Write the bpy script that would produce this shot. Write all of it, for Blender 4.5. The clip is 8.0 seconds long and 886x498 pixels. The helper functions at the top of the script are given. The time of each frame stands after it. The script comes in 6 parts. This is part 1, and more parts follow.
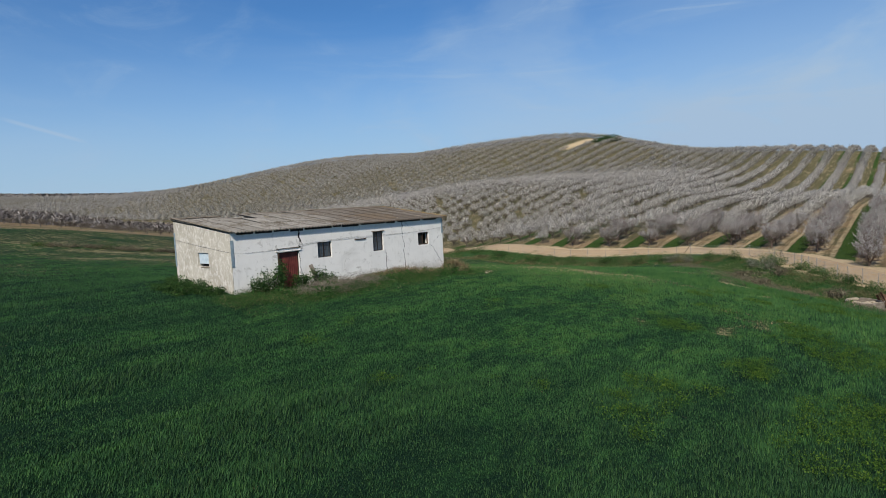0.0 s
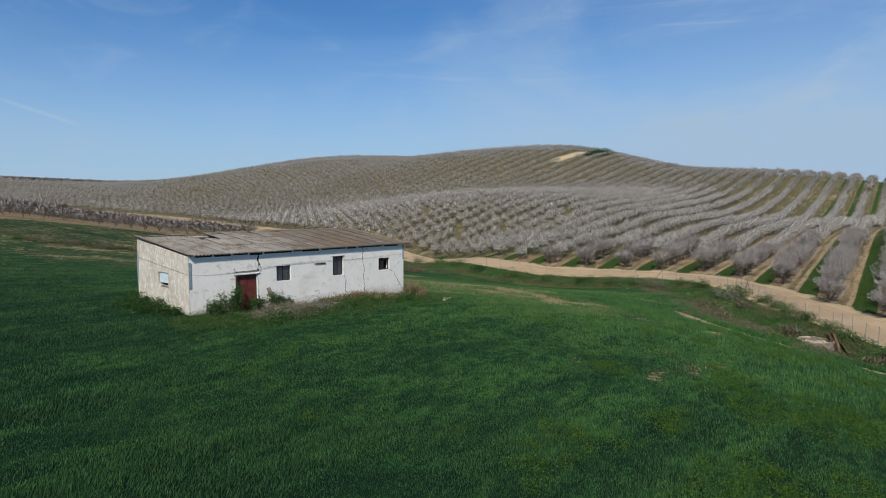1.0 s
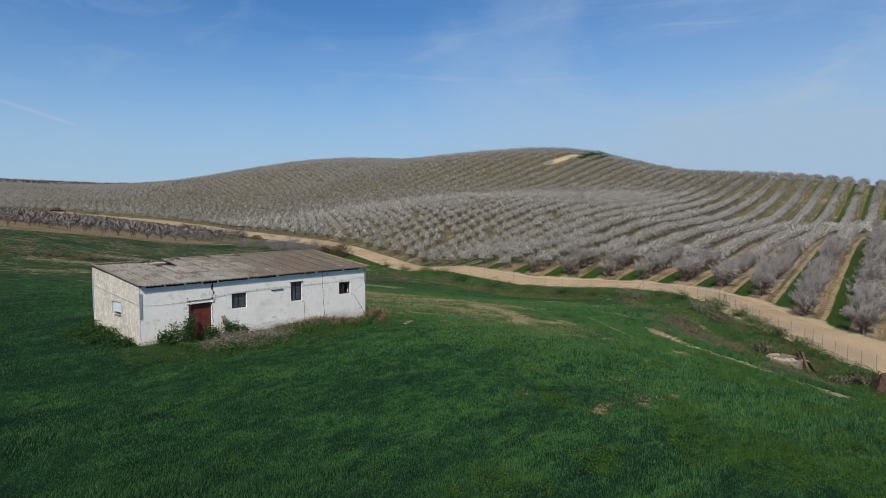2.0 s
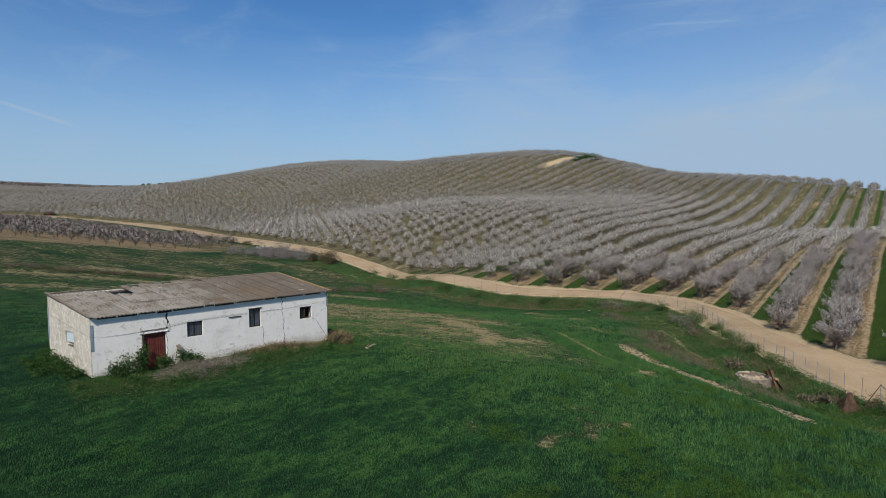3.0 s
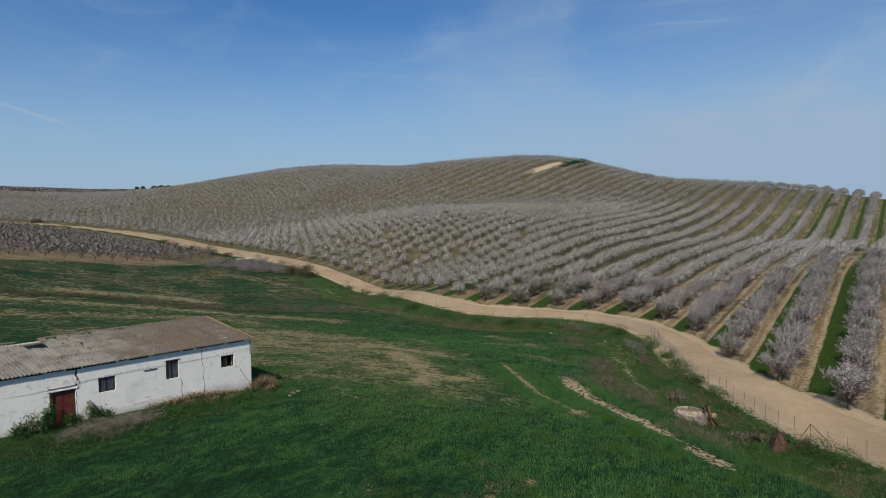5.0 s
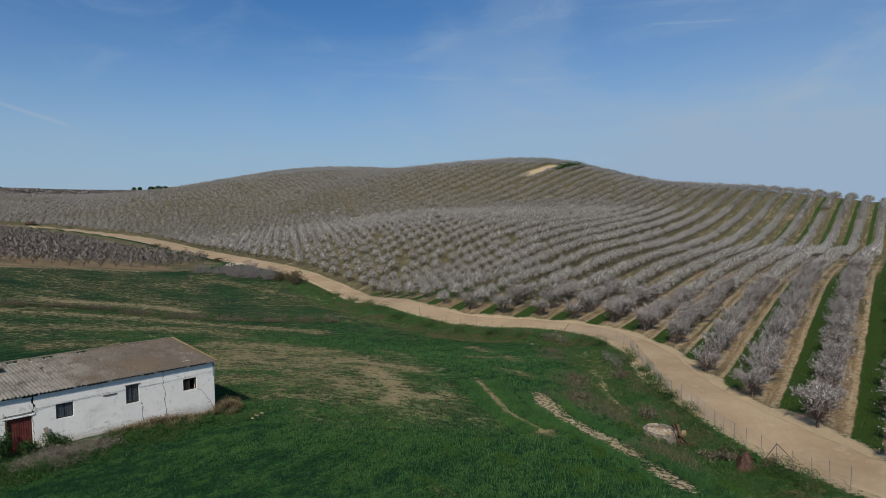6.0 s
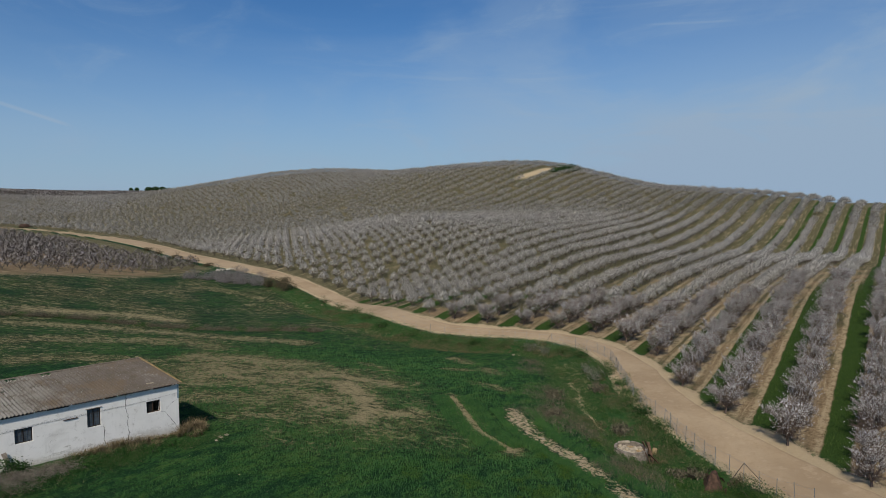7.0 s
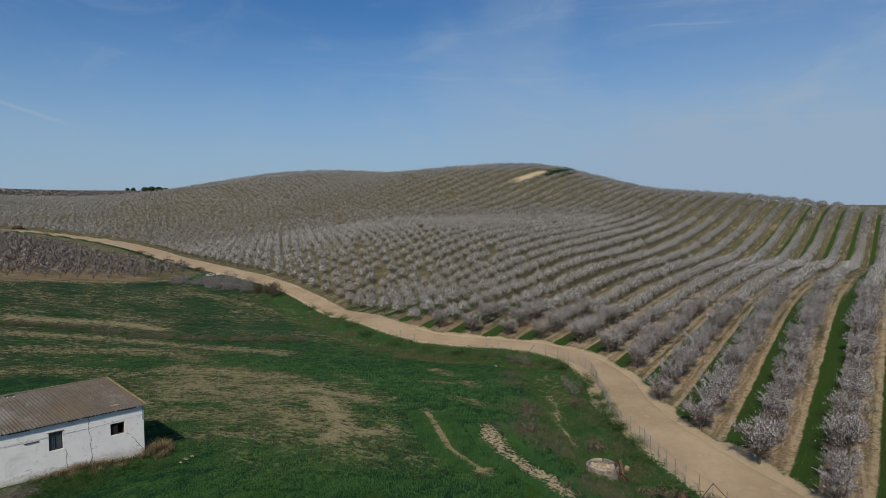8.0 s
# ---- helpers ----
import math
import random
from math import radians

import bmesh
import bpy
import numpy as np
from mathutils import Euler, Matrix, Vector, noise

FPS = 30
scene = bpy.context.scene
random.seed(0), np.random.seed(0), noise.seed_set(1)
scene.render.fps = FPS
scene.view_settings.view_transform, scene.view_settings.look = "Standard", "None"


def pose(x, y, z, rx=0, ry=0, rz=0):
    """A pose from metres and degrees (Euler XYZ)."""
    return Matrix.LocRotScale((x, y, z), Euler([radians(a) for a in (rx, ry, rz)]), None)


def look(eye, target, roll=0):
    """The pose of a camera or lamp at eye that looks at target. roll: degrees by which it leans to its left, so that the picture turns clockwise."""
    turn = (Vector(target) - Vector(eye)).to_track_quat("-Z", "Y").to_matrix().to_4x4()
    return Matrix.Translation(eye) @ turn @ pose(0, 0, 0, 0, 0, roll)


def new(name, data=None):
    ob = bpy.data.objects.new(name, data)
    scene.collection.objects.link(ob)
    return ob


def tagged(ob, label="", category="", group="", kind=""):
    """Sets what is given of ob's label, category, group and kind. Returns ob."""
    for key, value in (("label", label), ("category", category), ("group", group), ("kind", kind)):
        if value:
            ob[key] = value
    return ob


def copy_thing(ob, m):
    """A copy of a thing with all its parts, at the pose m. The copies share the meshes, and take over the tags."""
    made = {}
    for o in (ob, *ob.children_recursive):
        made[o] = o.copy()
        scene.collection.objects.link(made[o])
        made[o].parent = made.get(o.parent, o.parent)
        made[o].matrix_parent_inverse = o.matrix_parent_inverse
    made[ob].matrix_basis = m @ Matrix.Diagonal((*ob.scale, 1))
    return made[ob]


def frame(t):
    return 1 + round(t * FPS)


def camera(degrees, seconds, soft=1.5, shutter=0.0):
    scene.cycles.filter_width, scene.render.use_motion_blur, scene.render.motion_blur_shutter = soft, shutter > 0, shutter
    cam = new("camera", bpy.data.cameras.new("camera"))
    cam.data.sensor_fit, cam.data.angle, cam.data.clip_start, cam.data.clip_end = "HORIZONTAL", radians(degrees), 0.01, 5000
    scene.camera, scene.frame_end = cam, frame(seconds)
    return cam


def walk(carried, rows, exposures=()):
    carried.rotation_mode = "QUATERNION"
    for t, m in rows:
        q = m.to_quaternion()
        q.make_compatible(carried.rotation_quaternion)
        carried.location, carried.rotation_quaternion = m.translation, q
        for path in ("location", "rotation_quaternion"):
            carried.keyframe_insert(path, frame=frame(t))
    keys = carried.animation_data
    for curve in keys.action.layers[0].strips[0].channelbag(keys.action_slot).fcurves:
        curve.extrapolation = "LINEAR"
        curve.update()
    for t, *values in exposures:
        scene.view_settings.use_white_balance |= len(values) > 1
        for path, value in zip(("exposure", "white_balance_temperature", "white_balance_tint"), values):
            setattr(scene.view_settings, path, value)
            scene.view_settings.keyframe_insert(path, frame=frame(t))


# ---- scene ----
cam = camera(70.0, 8.0, soft=0.7)
PATH = [
    (0, (-13.542, -31.277, 4.352), (-12.201, -29.802, 4.195), -2.9),
    (0.1, (-14.450, -32.000, 4.630), (-13.091, -30.540, 4.479), -0.3),
    (0.2, (-14.257, -32.173, 4.789), (-12.899, -30.712, 4.638), 0.1),
    (0.3, (-14.063, -32.345, 4.947), (-12.706, -30.884, 4.797), 0.1),
    (0.5, (-13.677, -32.691, 5.265), (-12.316, -31.234, 5.114), 0.1),
    (1, (-12.711, -33.555, 6.059), (-11.35, -32.098, 5.908), 0.0),
    (1.5, (-11.762, -34.405, 6.862), (-10.398, -32.949, 6.711), -0.0),
    (3, (-8.868, -36.932, 9.293), (-7.501, -35.48, 9.142), -0.2),
    (3.5, (-7.914, -37.853, 10.148), (-6.546, -36.402, 9.996), -0.2),
    (4, (-6.973, -38.739, 10.956), (-5.604, -37.289, 10.804), -0.2),
    (4.5, (-6.017, -39.622, 11.746), (-4.647, -38.173, 11.595), -0.3),
    (6, (-3.253, -42.241, 14.136), (-1.879, -40.795, 13.984), -0.3),
    (6.5, (-2.395, -43.086, 14.898), (-1.019, -41.642, 14.746), -0.3),
    (7, (-1.496, -43.9, 15.697), (-0.12, -42.457, 15.545), -0.2),
    (7.5, (-0.628, -44.65, 16.465), (0.751, -43.208, 16.314), -0.1),
    (8, (0.2, -45.368, 17.24), (1.58, -43.929, 17.088), 0.0),
]
# the clip's camera stops down a little as it climbs
walk(cam, [(t, look(eye, target, roll)) for t, eye, target, roll in PATH], exposures=[(0, 0.03), (4, -0.13), (8, -0.34)])

# ---- light ----
SUN_TRAVEL = Vector((0.602, 0.365, -0.71)).normalized()
sun_data = bpy.data.lights.new("sun", "SUN")
sun_data.energy, sun_data.angle, sun_data.color = 5.0, radians(0.53), (1.0, 0.925, 0.81)
sun = new("sun", sun_data)
sun.rotation_mode = "QUATERNION"
sun.rotation_quaternion = SUN_TRAVEL.to_track_quat("-Z", "Y")

world = bpy.data.worlds.new("sky")
scene.world = world
world.use_nodes = True
wn, wl = world.node_tree.nodes, world.node_tree.links
wn.clear()
sky = wn.new("ShaderNodeTexSky")
sky.sky_type, sky.sun_disc = "NISHITA", False
sky.sun_elevation = math.asin(-SUN_TRAVEL.z)
sky.sun_rotation = math.atan2(-SUN_TRAVEL.x, -SUN_TRAVEL.y)
sky.altitude, sky.air_density, sky.dust_density, sky.ozone_density = 0, 1.0, 0.05, 4.5
tc = wn.new("ShaderNodeTexCoord")
mp = wn.new("ShaderNodeMapping")
mp.inputs["Scale"].default_value = (1.0, 1.5, 3.6)
mp.inputs["Rotation"].default_value = (0.0, 0.22, 0.75)
mp.inputs["Location"].default_value = (2.3, 1.1, 0.4)
cirrus = wn.new("ShaderNodeTexNoise")
cirrus.inputs["Scale"].default_value, cirrus.inputs["Detail"].default_value = 2.1, 7.0
cirrus.inputs["Roughness"].default_value, cirrus.inputs["Distortion"].default_value = 0.56, 0.5
ramp = wn.new("ShaderNodeValToRGB")
ramp.color_ramp.elements[0].position, ramp.color_ramp.elements[1].position = 0.43, 0.78
ramp.color_ramp.elements[1].color = (0.54, 0.54, 0.54, 1)
cloud = wn.new("ShaderNodeMix")
cloud.data_type = "RGBA"
cloud.inputs["B"].default_value = (4.5, 6.15, 8.2, 1)
back = wn.new("ShaderNodeBackground")
back.inputs["Strength"].default_value = 0.082
out = wn.new("ShaderNodeOutputWorld")
wl.new(tc.outputs["Generated"], mp.inputs["Vector"])
wl.new(mp.outputs["Vector"], cirrus.inputs["Vector"])
wl.new(cirrus.outputs["Fac"], ramp.inputs["Fac"])
split = wn.new("ShaderNodeSeparateXYZ")
wl.new(tc.outputs["Generated"], split.inputs["Vector"])
haze = wn.new("ShaderNodeMapRange")
haze.interpolation_type = "SMOOTHSTEP"
for key, v in (("From Min", -0.02), ("From Max", 0.29), ("To Min", 0.88), ("To Max", 0.0)):
    haze.inputs[key].default_value = v
wl.new(split.outputs["Z"], haze.inputs["Value"])
veil = wn.new("ShaderNodeMath")
veil.operation, veil.use_clamp = "ADD", True
wl.new(haze.outputs["Result"], veil.inputs[0])


def sky_node(op, a, b=None, c=None):
    k = wn.new("ShaderNodeMath")
    k.operation = op
    for i, v in enumerate((a, b, c)):
        if isinstance(v, (int, float)):
            k.inputs[i].default_value = v
        elif v is not None:
            wl.new(v, k.inputs[i])
    return k.outputs[0]


def sky_along(axis):
    k = wn.new("ShaderNodeVectorMath")
    k.operation = "DOT_PRODUCT"
    k.inputs[1].default_value = axis
    wl.new(tc.outputs["Generated"], k.inputs[0])
    return k.outputs["Value"]


def sky_edge(value, lo, hi, at_lo, at_hi):
    k = wn.new("ShaderNodeMapRange")
    k.interpolation_type = "SMOOTHSTEP"
    for key, v in (("From Min", lo), ("From Max", hi), ("To Min", at_lo), ("To Max", at_hi)):
        k.inputs[key].default_value = v
    wl.new(value, k.inputs["Value"])
    return k.outputs["Result"]


# the veil of thin cirrus thickens towards the east
east = sky_edge(sky_along((0.7246, -0.6891, 0.0)), 0.0, 0.5, 0.0, 1.0)
thin = sky_node("MULTIPLY", ramp.outputs["Color"], sky_node("MULTIPLY_ADD", east, 0.75, 0.25))
thin = sky_node("MULTIPLY_ADD", east, 0.24, thin)
# two thin vapour trails and a small tuft of cloud
for normal, middle, wide, near, strength in (((-0.2742, 0.1658, -0.9473), (0.1865, 0.9755, 0.1168), 0.0040, 0.9985, 0.26), ((0.2007, 0.1521, -0.9678), (0.8746, 0.4173, 0.2469), 0.0024, 0.9975, 0.14)):
    across = sky_edge(sky_node("ABSOLUTE", sky_along(normal)), 0.0004, wide, 1.0, 0.0)
    thin = sky_node("MULTIPLY_ADD", sky_node("MULTIPLY", across, sky_edge(sky_along(middle), near, 0.9997, 0.0, 1.0)), strength, thin)
for middle, near, strength in (((0.6675, 0.6988, 0.257), 0.9990, 0.12), ((0.7429, 0.6362, 0.2082), 0.986, 0.20)):
    tuft = sky_node("MULTIPLY", sky_edge(sky_along(middle), near, 1.0, 0.0, 1.0), sky_edge(cirrus.outputs["Fac"], 0.35, 0.6, 0.3, 1.0))
    thin = sky_node("MULTIPLY_ADD", tuft, strength, thin)
# fine strands drawn out by the high wind
strand_map = wn.new("ShaderNodeMapping")
strand_map.inputs["Scale"].default_value = (1.0, 0.30, 2.6)
strand_map.inputs["Rotation"].default_value = (0.35, 0.15, -0.55)
strand = wn.new("ShaderNodeTexNoise")
strand.inputs["Scale"].default_value, strand.inputs["Detail"].default_value = 5.5, 9.0
strand.inputs["Roughness"].default_value, strand.inputs["Distortion"].default_value = 0.62, 1.3
wl.new(tc.outputs["Generated"], strand_map.inputs["Vector"])
wl.new(strand_map.outputs["Vector"], strand.inputs["Vector"])
wisps = sky_node("MULTIPLY", sky_edge(strand.outputs["Fac"], 0.46, 0.70, 0.0, 1.0), sky_edge(cirrus.outputs["Fac"], 0.38, 0.60, 0.25, 1.0))
thin = sky_node("MULTIPLY_ADD", wisps, sky_node("MULTIPLY_ADD", east, 0.12, 0.16), thin)
wl.new(thin, veil.inputs[1])
wl.new(veil.outputs[0], cloud.inputs["Factor"])
clear = wn.new("ShaderNodeMix")
clear.data_type, clear.blend_type = "RGBA", "MULTIPLY"
clear.inputs["Factor"].default_value = 1.0
clear.inputs["B"].default_value = (0.56, 0.93, 1.24, 1)
wl.new(sky.outputs["Color"], clear.inputs["A"])
wl.new(clear.outputs["Result"], cloud.inputs["A"])
wl.new(cloud.outputs["Result"], back.inputs["Color"])
wl.new(back.outputs["Background"], out.inputs["Surface"])


# ---- materials ----
class Mat:
    """A small builder of node materials."""

    def __init__(self, name, rough=0.85, metal=0.0, spec=0.3):
        self.m = bpy.data.materials.new(name)
        self.m.use_nodes = True
        self.n, self.l = self.m.node_tree.nodes, self.m.node_tree.links
        self.b = self.n["Principled BSDF"]
        self.b.inputs["Roughness"].default_value = rough
        self.b.inputs["Metallic"].default_value = metal
        self.b.inputs["Specular IOR Level"].default_value = spec
        self.co = self.n.new("ShaderNodeTexCoord").outputs["Object"]

    def link(self, a, b):
        self.l.new(a, b)

    def mapped(self, scale=(1, 1, 1), turn=0.0):
        k = self.n.new("ShaderNodeMapping")
        k.vector_type = "TEXTURE"      # turns first, then stretches
        k.inputs["Scale"].default_value = tuple(1 / a for a in scale)
        k.inputs["Rotation"].default_value = (0, 0, turn)
        self.link(self.co, k.inputs["Vector"])
        return k.outputs["Vector"]

    def noise(self, scale, detail=4.0, rough=0.55, vec=None, dist=0.0):
        k = self.n.new("ShaderNodeTexNoise")
        for key, v in (("Scale", scale), ("Detail", detail), ("Roughness", rough), ("Distortion", dist)):
            k.inputs[key].default_value = v
        self.link(vec or self.co, k.inputs["Vector"])
        return k.outputs["Fac"]

    def step(self, value, lo, hi):
        k = self.n.new("ShaderNodeMapRange")
        k.interpolation_type = "SMOOTHSTEP"
        k.inputs["From Min"].default_value, k.inputs["From Max"].default_value = lo, hi
        self.link(value, k.inputs["Value"])
        return k.outputs["Result"]

    def math(self, op, a, b=0.0, clamp=False):
        k = self.n.new("ShaderNodeMath")
        k.operation, k.use_clamp = op, clamp
        for i, v in enumerate((a, b)):
            if isinstance(v, (int, float)):
                k.inputs[i].default_value = v
            else:
                self.link(v, k.inputs[i])
        return k.outputs[0]

    def mix(self, fac, a, b):
        k = self.n.new("ShaderNodeMix")
        k.data_type = "RGBA"
        for key, v in (("Factor", fac), ("A", a), ("B", b)):
            if isinstance(v, tuple):
                k.inputs[key].default_value = (*v, 1)
            elif isinstance(v, (int, float)):
                k.inputs[key].default_value = v
            else:
                self.link(v, k.inputs[key])
        return k.outputs["Result"]

    def ramp(self, fac, stops):
        k = self.n.new("ShaderNodeValToRGB")
        e = k.color_ramp.elements
        while len(e) < len(stops):
            e.new(0.5)
        for el, (p, c) in zip(e, stops):
            el.position, el.color = p, (*c, 1)
        self.link(fac, k.inputs["Fac"])
        return k.outputs["Color"]

    def color(self, c):
        if isinstance(c, tuple):
            self.b.inputs["Base Color"].default_value = (*c, 1)
        else:
            self.link(c, self.b.inputs["Base Color"])
        return self

    def bump(self, value, strength=0.4, distance=0.02):
        k = self.n.new("ShaderNodeBump")
        k.inputs["Strength"].default_value, k.inputs["Distance"].default_value = strength, distance
        self.link(value, k.inputs["Height"])
        self.link(k.outputs["Normal"], self.b.inputs["Normal"])
        return self

    def petal(self, c, share=0.4):
        """Thin petals: part of the light passes through."""
        self.color(c)
        through_light = self.n.new("ShaderNodeBsdfTranslucent")
        both = self.n.new("ShaderNodeMixShader")
        both.inputs["Fac"].default_value = share
        self.link(c, through_light.inputs["Color"])
        self.link(self.b.outputs["BSDF"], both.inputs[1])
        self.link(through_light.outputs["BSDF"], both.inputs[2])
        self.link(both.outputs["Shader"], self.n["Material Output"].inputs["Surface"])
        return self

    def island(self):
        return self.n.new("ShaderNodeNewGeometry").outputs["Random Per Island"]

    def piece(self):
        return self.n.new("ShaderNodeObjectInfo").outputs["Random"]


ROW_TURN = radians(10.7)      # the tree rows' direction
ROW_GAP, ROW_PHASE = 6.05, -30.0
LEFT_TURN = radians(22.0)


def crop_tone(k):
    """Colour of the standing crop: dark and light waves across the drills paint the canopy's shade and sheen, yellower
    towards the thin soil.
    """
    wave = k.noise(0.46, 5, 0.62, k.mapped((0.42, 1.25, 1), radians(-2)), 0.7)
    broad = k.noise(0.055, 3, 0.55)
    place = k.n.new("ShaderNodeSeparateXYZ")
    k.link(k.co, place.inputs["Vector"])
    lap = k.noise(1.3, 4, 0.6, k.mapped((0.55, 1.3, 1), radians(14)), 0.8)
    rise = k.math("MULTIPLY", k.math("MINIMUM", k.math("MULTIPLY", k.math("SUBTRACT", place.outputs["X"], 11.0), 0.018), 0.15), k.math("SUBTRACT", 1.0, k.step(place.outputs["Y"], 15.0, 60.0)))
    # tone lifts towards y = -6 and drops beyond y = 58
    tone_by_y = k.math("MULTIPLY", k.math("SUBTRACT", k.step(place.outputs["Y"], -26.0, -6.0), 0.6), 0.17)
    tone_by_y = k.math("ADD", tone_by_y, k.math("MULTIPLY", k.step(place.outputs["Y"], 58.0, 84.0), -0.14))
    rise = k.math("ADD", rise, tone_by_y)
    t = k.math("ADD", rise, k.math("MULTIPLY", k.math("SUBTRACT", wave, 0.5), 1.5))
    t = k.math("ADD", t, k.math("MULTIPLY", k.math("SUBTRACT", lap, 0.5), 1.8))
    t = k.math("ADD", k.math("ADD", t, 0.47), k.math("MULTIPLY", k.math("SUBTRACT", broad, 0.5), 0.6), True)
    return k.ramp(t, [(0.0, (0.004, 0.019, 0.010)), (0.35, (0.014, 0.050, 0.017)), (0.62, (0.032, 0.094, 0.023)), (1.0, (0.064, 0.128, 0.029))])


def ground_material():
    k = Mat("ground_cover", rough=0.95, spec=0.08)
    at = k.n.new("ShaderNodeVertexColor")
    at.layer_name = "cover"
    sep = k.n.new("ShaderNodeSeparateColor")
    k.link(at.outputs["Color"], sep.inputs["Color"])
    orchard, dry, scrub, soil = sep.outputs[0], sep.outputs[1], sep.outputs[2], at.outputs["Alpha"]
    fine = k.noise(3.2, 6, 0.7)
    grain = k.noise(14.0, 3, 0.7)
    streak = k.noise(0.30, 5, 0.6, k.mapped((0.35, 1.5, 1), radians(9)), 0.6)
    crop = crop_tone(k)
    crop = k.mix(k.math("MULTIPLY", k.step(dry, 0.04, 0.5), 0.75), crop, k.mix(fine, (0.036, 0.045, 0.016), (0.125, 0.104, 0.048)))
    # near-black mottle painted in for the self-shadowed gaps between the blades
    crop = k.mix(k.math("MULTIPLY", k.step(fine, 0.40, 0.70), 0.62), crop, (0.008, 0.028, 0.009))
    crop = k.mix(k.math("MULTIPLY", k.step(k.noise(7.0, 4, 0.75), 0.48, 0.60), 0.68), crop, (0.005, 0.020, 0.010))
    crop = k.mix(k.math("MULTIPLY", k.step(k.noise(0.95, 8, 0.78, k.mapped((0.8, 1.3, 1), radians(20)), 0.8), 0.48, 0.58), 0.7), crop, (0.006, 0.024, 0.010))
    straw = k.mix(fine, (0.20, 0.165, 0.08), (0.47, 0.385, 0.22))
    dry_streak = k.math("ADD", k.math("MULTIPLY", k.noise(0.55, 8, 0.8, k.mapped((0.75, 1.25, 1), radians(-36)), 0.9), 0.5), k.math("MULTIPLY", k.noise(1.5, 8, 0.85), 0.65))
    bald = k.step(k.math("ADD", dry, k.math("MULTIPLY", k.math("SUBTRACT", dry_streak, 0.57), 5.5)), 0.38, 0.72)
    flecks = k.math("ADD", k.math("MULTIPLY", k.step(k.noise(3.6, 5, 0.8), 0.36, 0.50), 0.75), k.math("MULTIPLY", k.step(dry, 0.55, 0.9), 0.25), True)
    weeds = k.ramp(k.noise(1.1, 6, 0.7), [(0.30, (0.012, 0.040, 0.012)), (0.48, (0.030, 0.080, 0.021)), (0.64, (0.062, 0.094, 0.032)), (0.80, (0.19, 0.155, 0.085))])
    field = k.mix(k.step(k.math("ADD", scrub, k.math("MULTIPLY", k.math("SUBTRACT", fine, 0.5), 0.9)), 0.35, 0.65), crop, weeds)
    field = k.mix(k.math("MULTIPLY", k.math("MULTIPLY", bald, flecks), k.step(dry, 0.08, 0.26)), field, straw)
    earth = k.mix(k.math("ADD", k.math("MULTIPLY", fine, 0.6), k.math("MULTIPLY", grain, 0.4)), (0.33, 0.245, 0.145), (0.58, 0.46, 0.295))
    field = k.mix(k.step(k.math("ADD", soil, k.math("MULTIPLY", k.math("SUBTRACT", k.noise(2.6, 7, 0.8), 0.5), 2.9)), 0.42, 0.62), field, earth)
    # orchard floor: tilled earth, a sown green strip in each alley, litter under the trees
    vx = k.n.new("ShaderNodeSeparateXYZ")
    k.link(k.mapped((1, 1, 1), ROW_TURN), vx.inputs["Vector"])
    across = k.math("ADD", k.math("SUBTRACT", vx.outputs["Y"], ROW_PHASE), k.math("MULTIPLY", k.math("SUBTRACT", k.noise(0.5, 4, 0.6), 0.5), 0.6))
    phase = k.math("FRACT", k.math("DIVIDE", k.math("ADD", across, 6050.0), ROW_GAP))
    lane = k.math("MULTIPLY", k.step(phase, 0.22, 0.26), k.math("SUBTRACT", 1.0, k.step(phase, 0.59, 0.63)))
    narrow = k.math("MULTIPLY", k.step(phase, 0.30, 0.34), k.math("SUBTRACT", 1.0, k.step(phase, 0.50, 0.54)))
    lane = k.mix(k.step(vx.outputs["X"], 100.0, 125.0), lane, narrow)
    sown = k.math("ADD", k.math("MULTIPLY", vx.outputs["Y"], -0.02), k.math("MULTIPLY", k.math("SUBTRACT", k.noise(0.03, 4, 0.6), 0.5), 2.2))
    sown = k.math("ADD", sown, k.math("MULTIPLY", k.step(vx.outputs["X"], 102.0, 84.0), 2.0))
    lane = k.math("MULTIPLY", lane, k.step(sown, -0.35, 0.25))
    till = k.ramp(fine, [(0.26, (0.085, 0.058, 0.034)), (0.5, (0.22, 0.155, 0.088)), (0.74, (0.40, 0.305, 0.185))])
    grown = k.math("MULTIPLY", vx.outputs["X"], 0.0048, True)
    grassy = k.math("ADD", k.math("MULTIPLY", k.math("SUBTRACT", grown, 0.5), 0.35), k.math("MULTIPLY", k.math("MULTIPLY", k.step(vx.outputs["Y"], -8.0, 25.0), k.step(vx.outputs["X"], 78.0, 88.0)), 0.22))
    till = k.mix(k.math("MULTIPLY", k.step(k.math("ADD", k.noise(0.12, 5, 0.6), grassy), 0.40, 0.62), 0.85), till, (0.066, 0.070, 0.034))
    drag = k.noise(0.9, 5, 0.7, k.mapped((0.12, 1.6, 1), ROW_TURN), 0.3)
    till = k.mix(k.math("MULTIPLY", k.step(drag, 0.50, 0.66), 0.6), till, (0.43, 0.335, 0.21))
    till = k.mix(k.math("MULTIPLY", k.step(drag, 0.48, 0.34), 0.5), till, (0.15, 0.11, 0.068))
    mown = k.math("ADD", k.math("MULTIPLY", k.step(phase, 0.58, 0.64), k.math("SUBTRACT", 1.0, k.step(phase, 0.68, 0.74))), k.math("MULTIPLY", k.step(phase, 0.80, 0.87), k.math("SUBTRACT", 1.0, k.step(phase, 0.95, 1.0))))
    mown = k.math("MULTIPLY", mown, k.math("MULTIPLY", k.step(vx.outputs["X"], 175.0, 120.0), k.step(vx.outputs["Y"], 12.0, -10.0)))
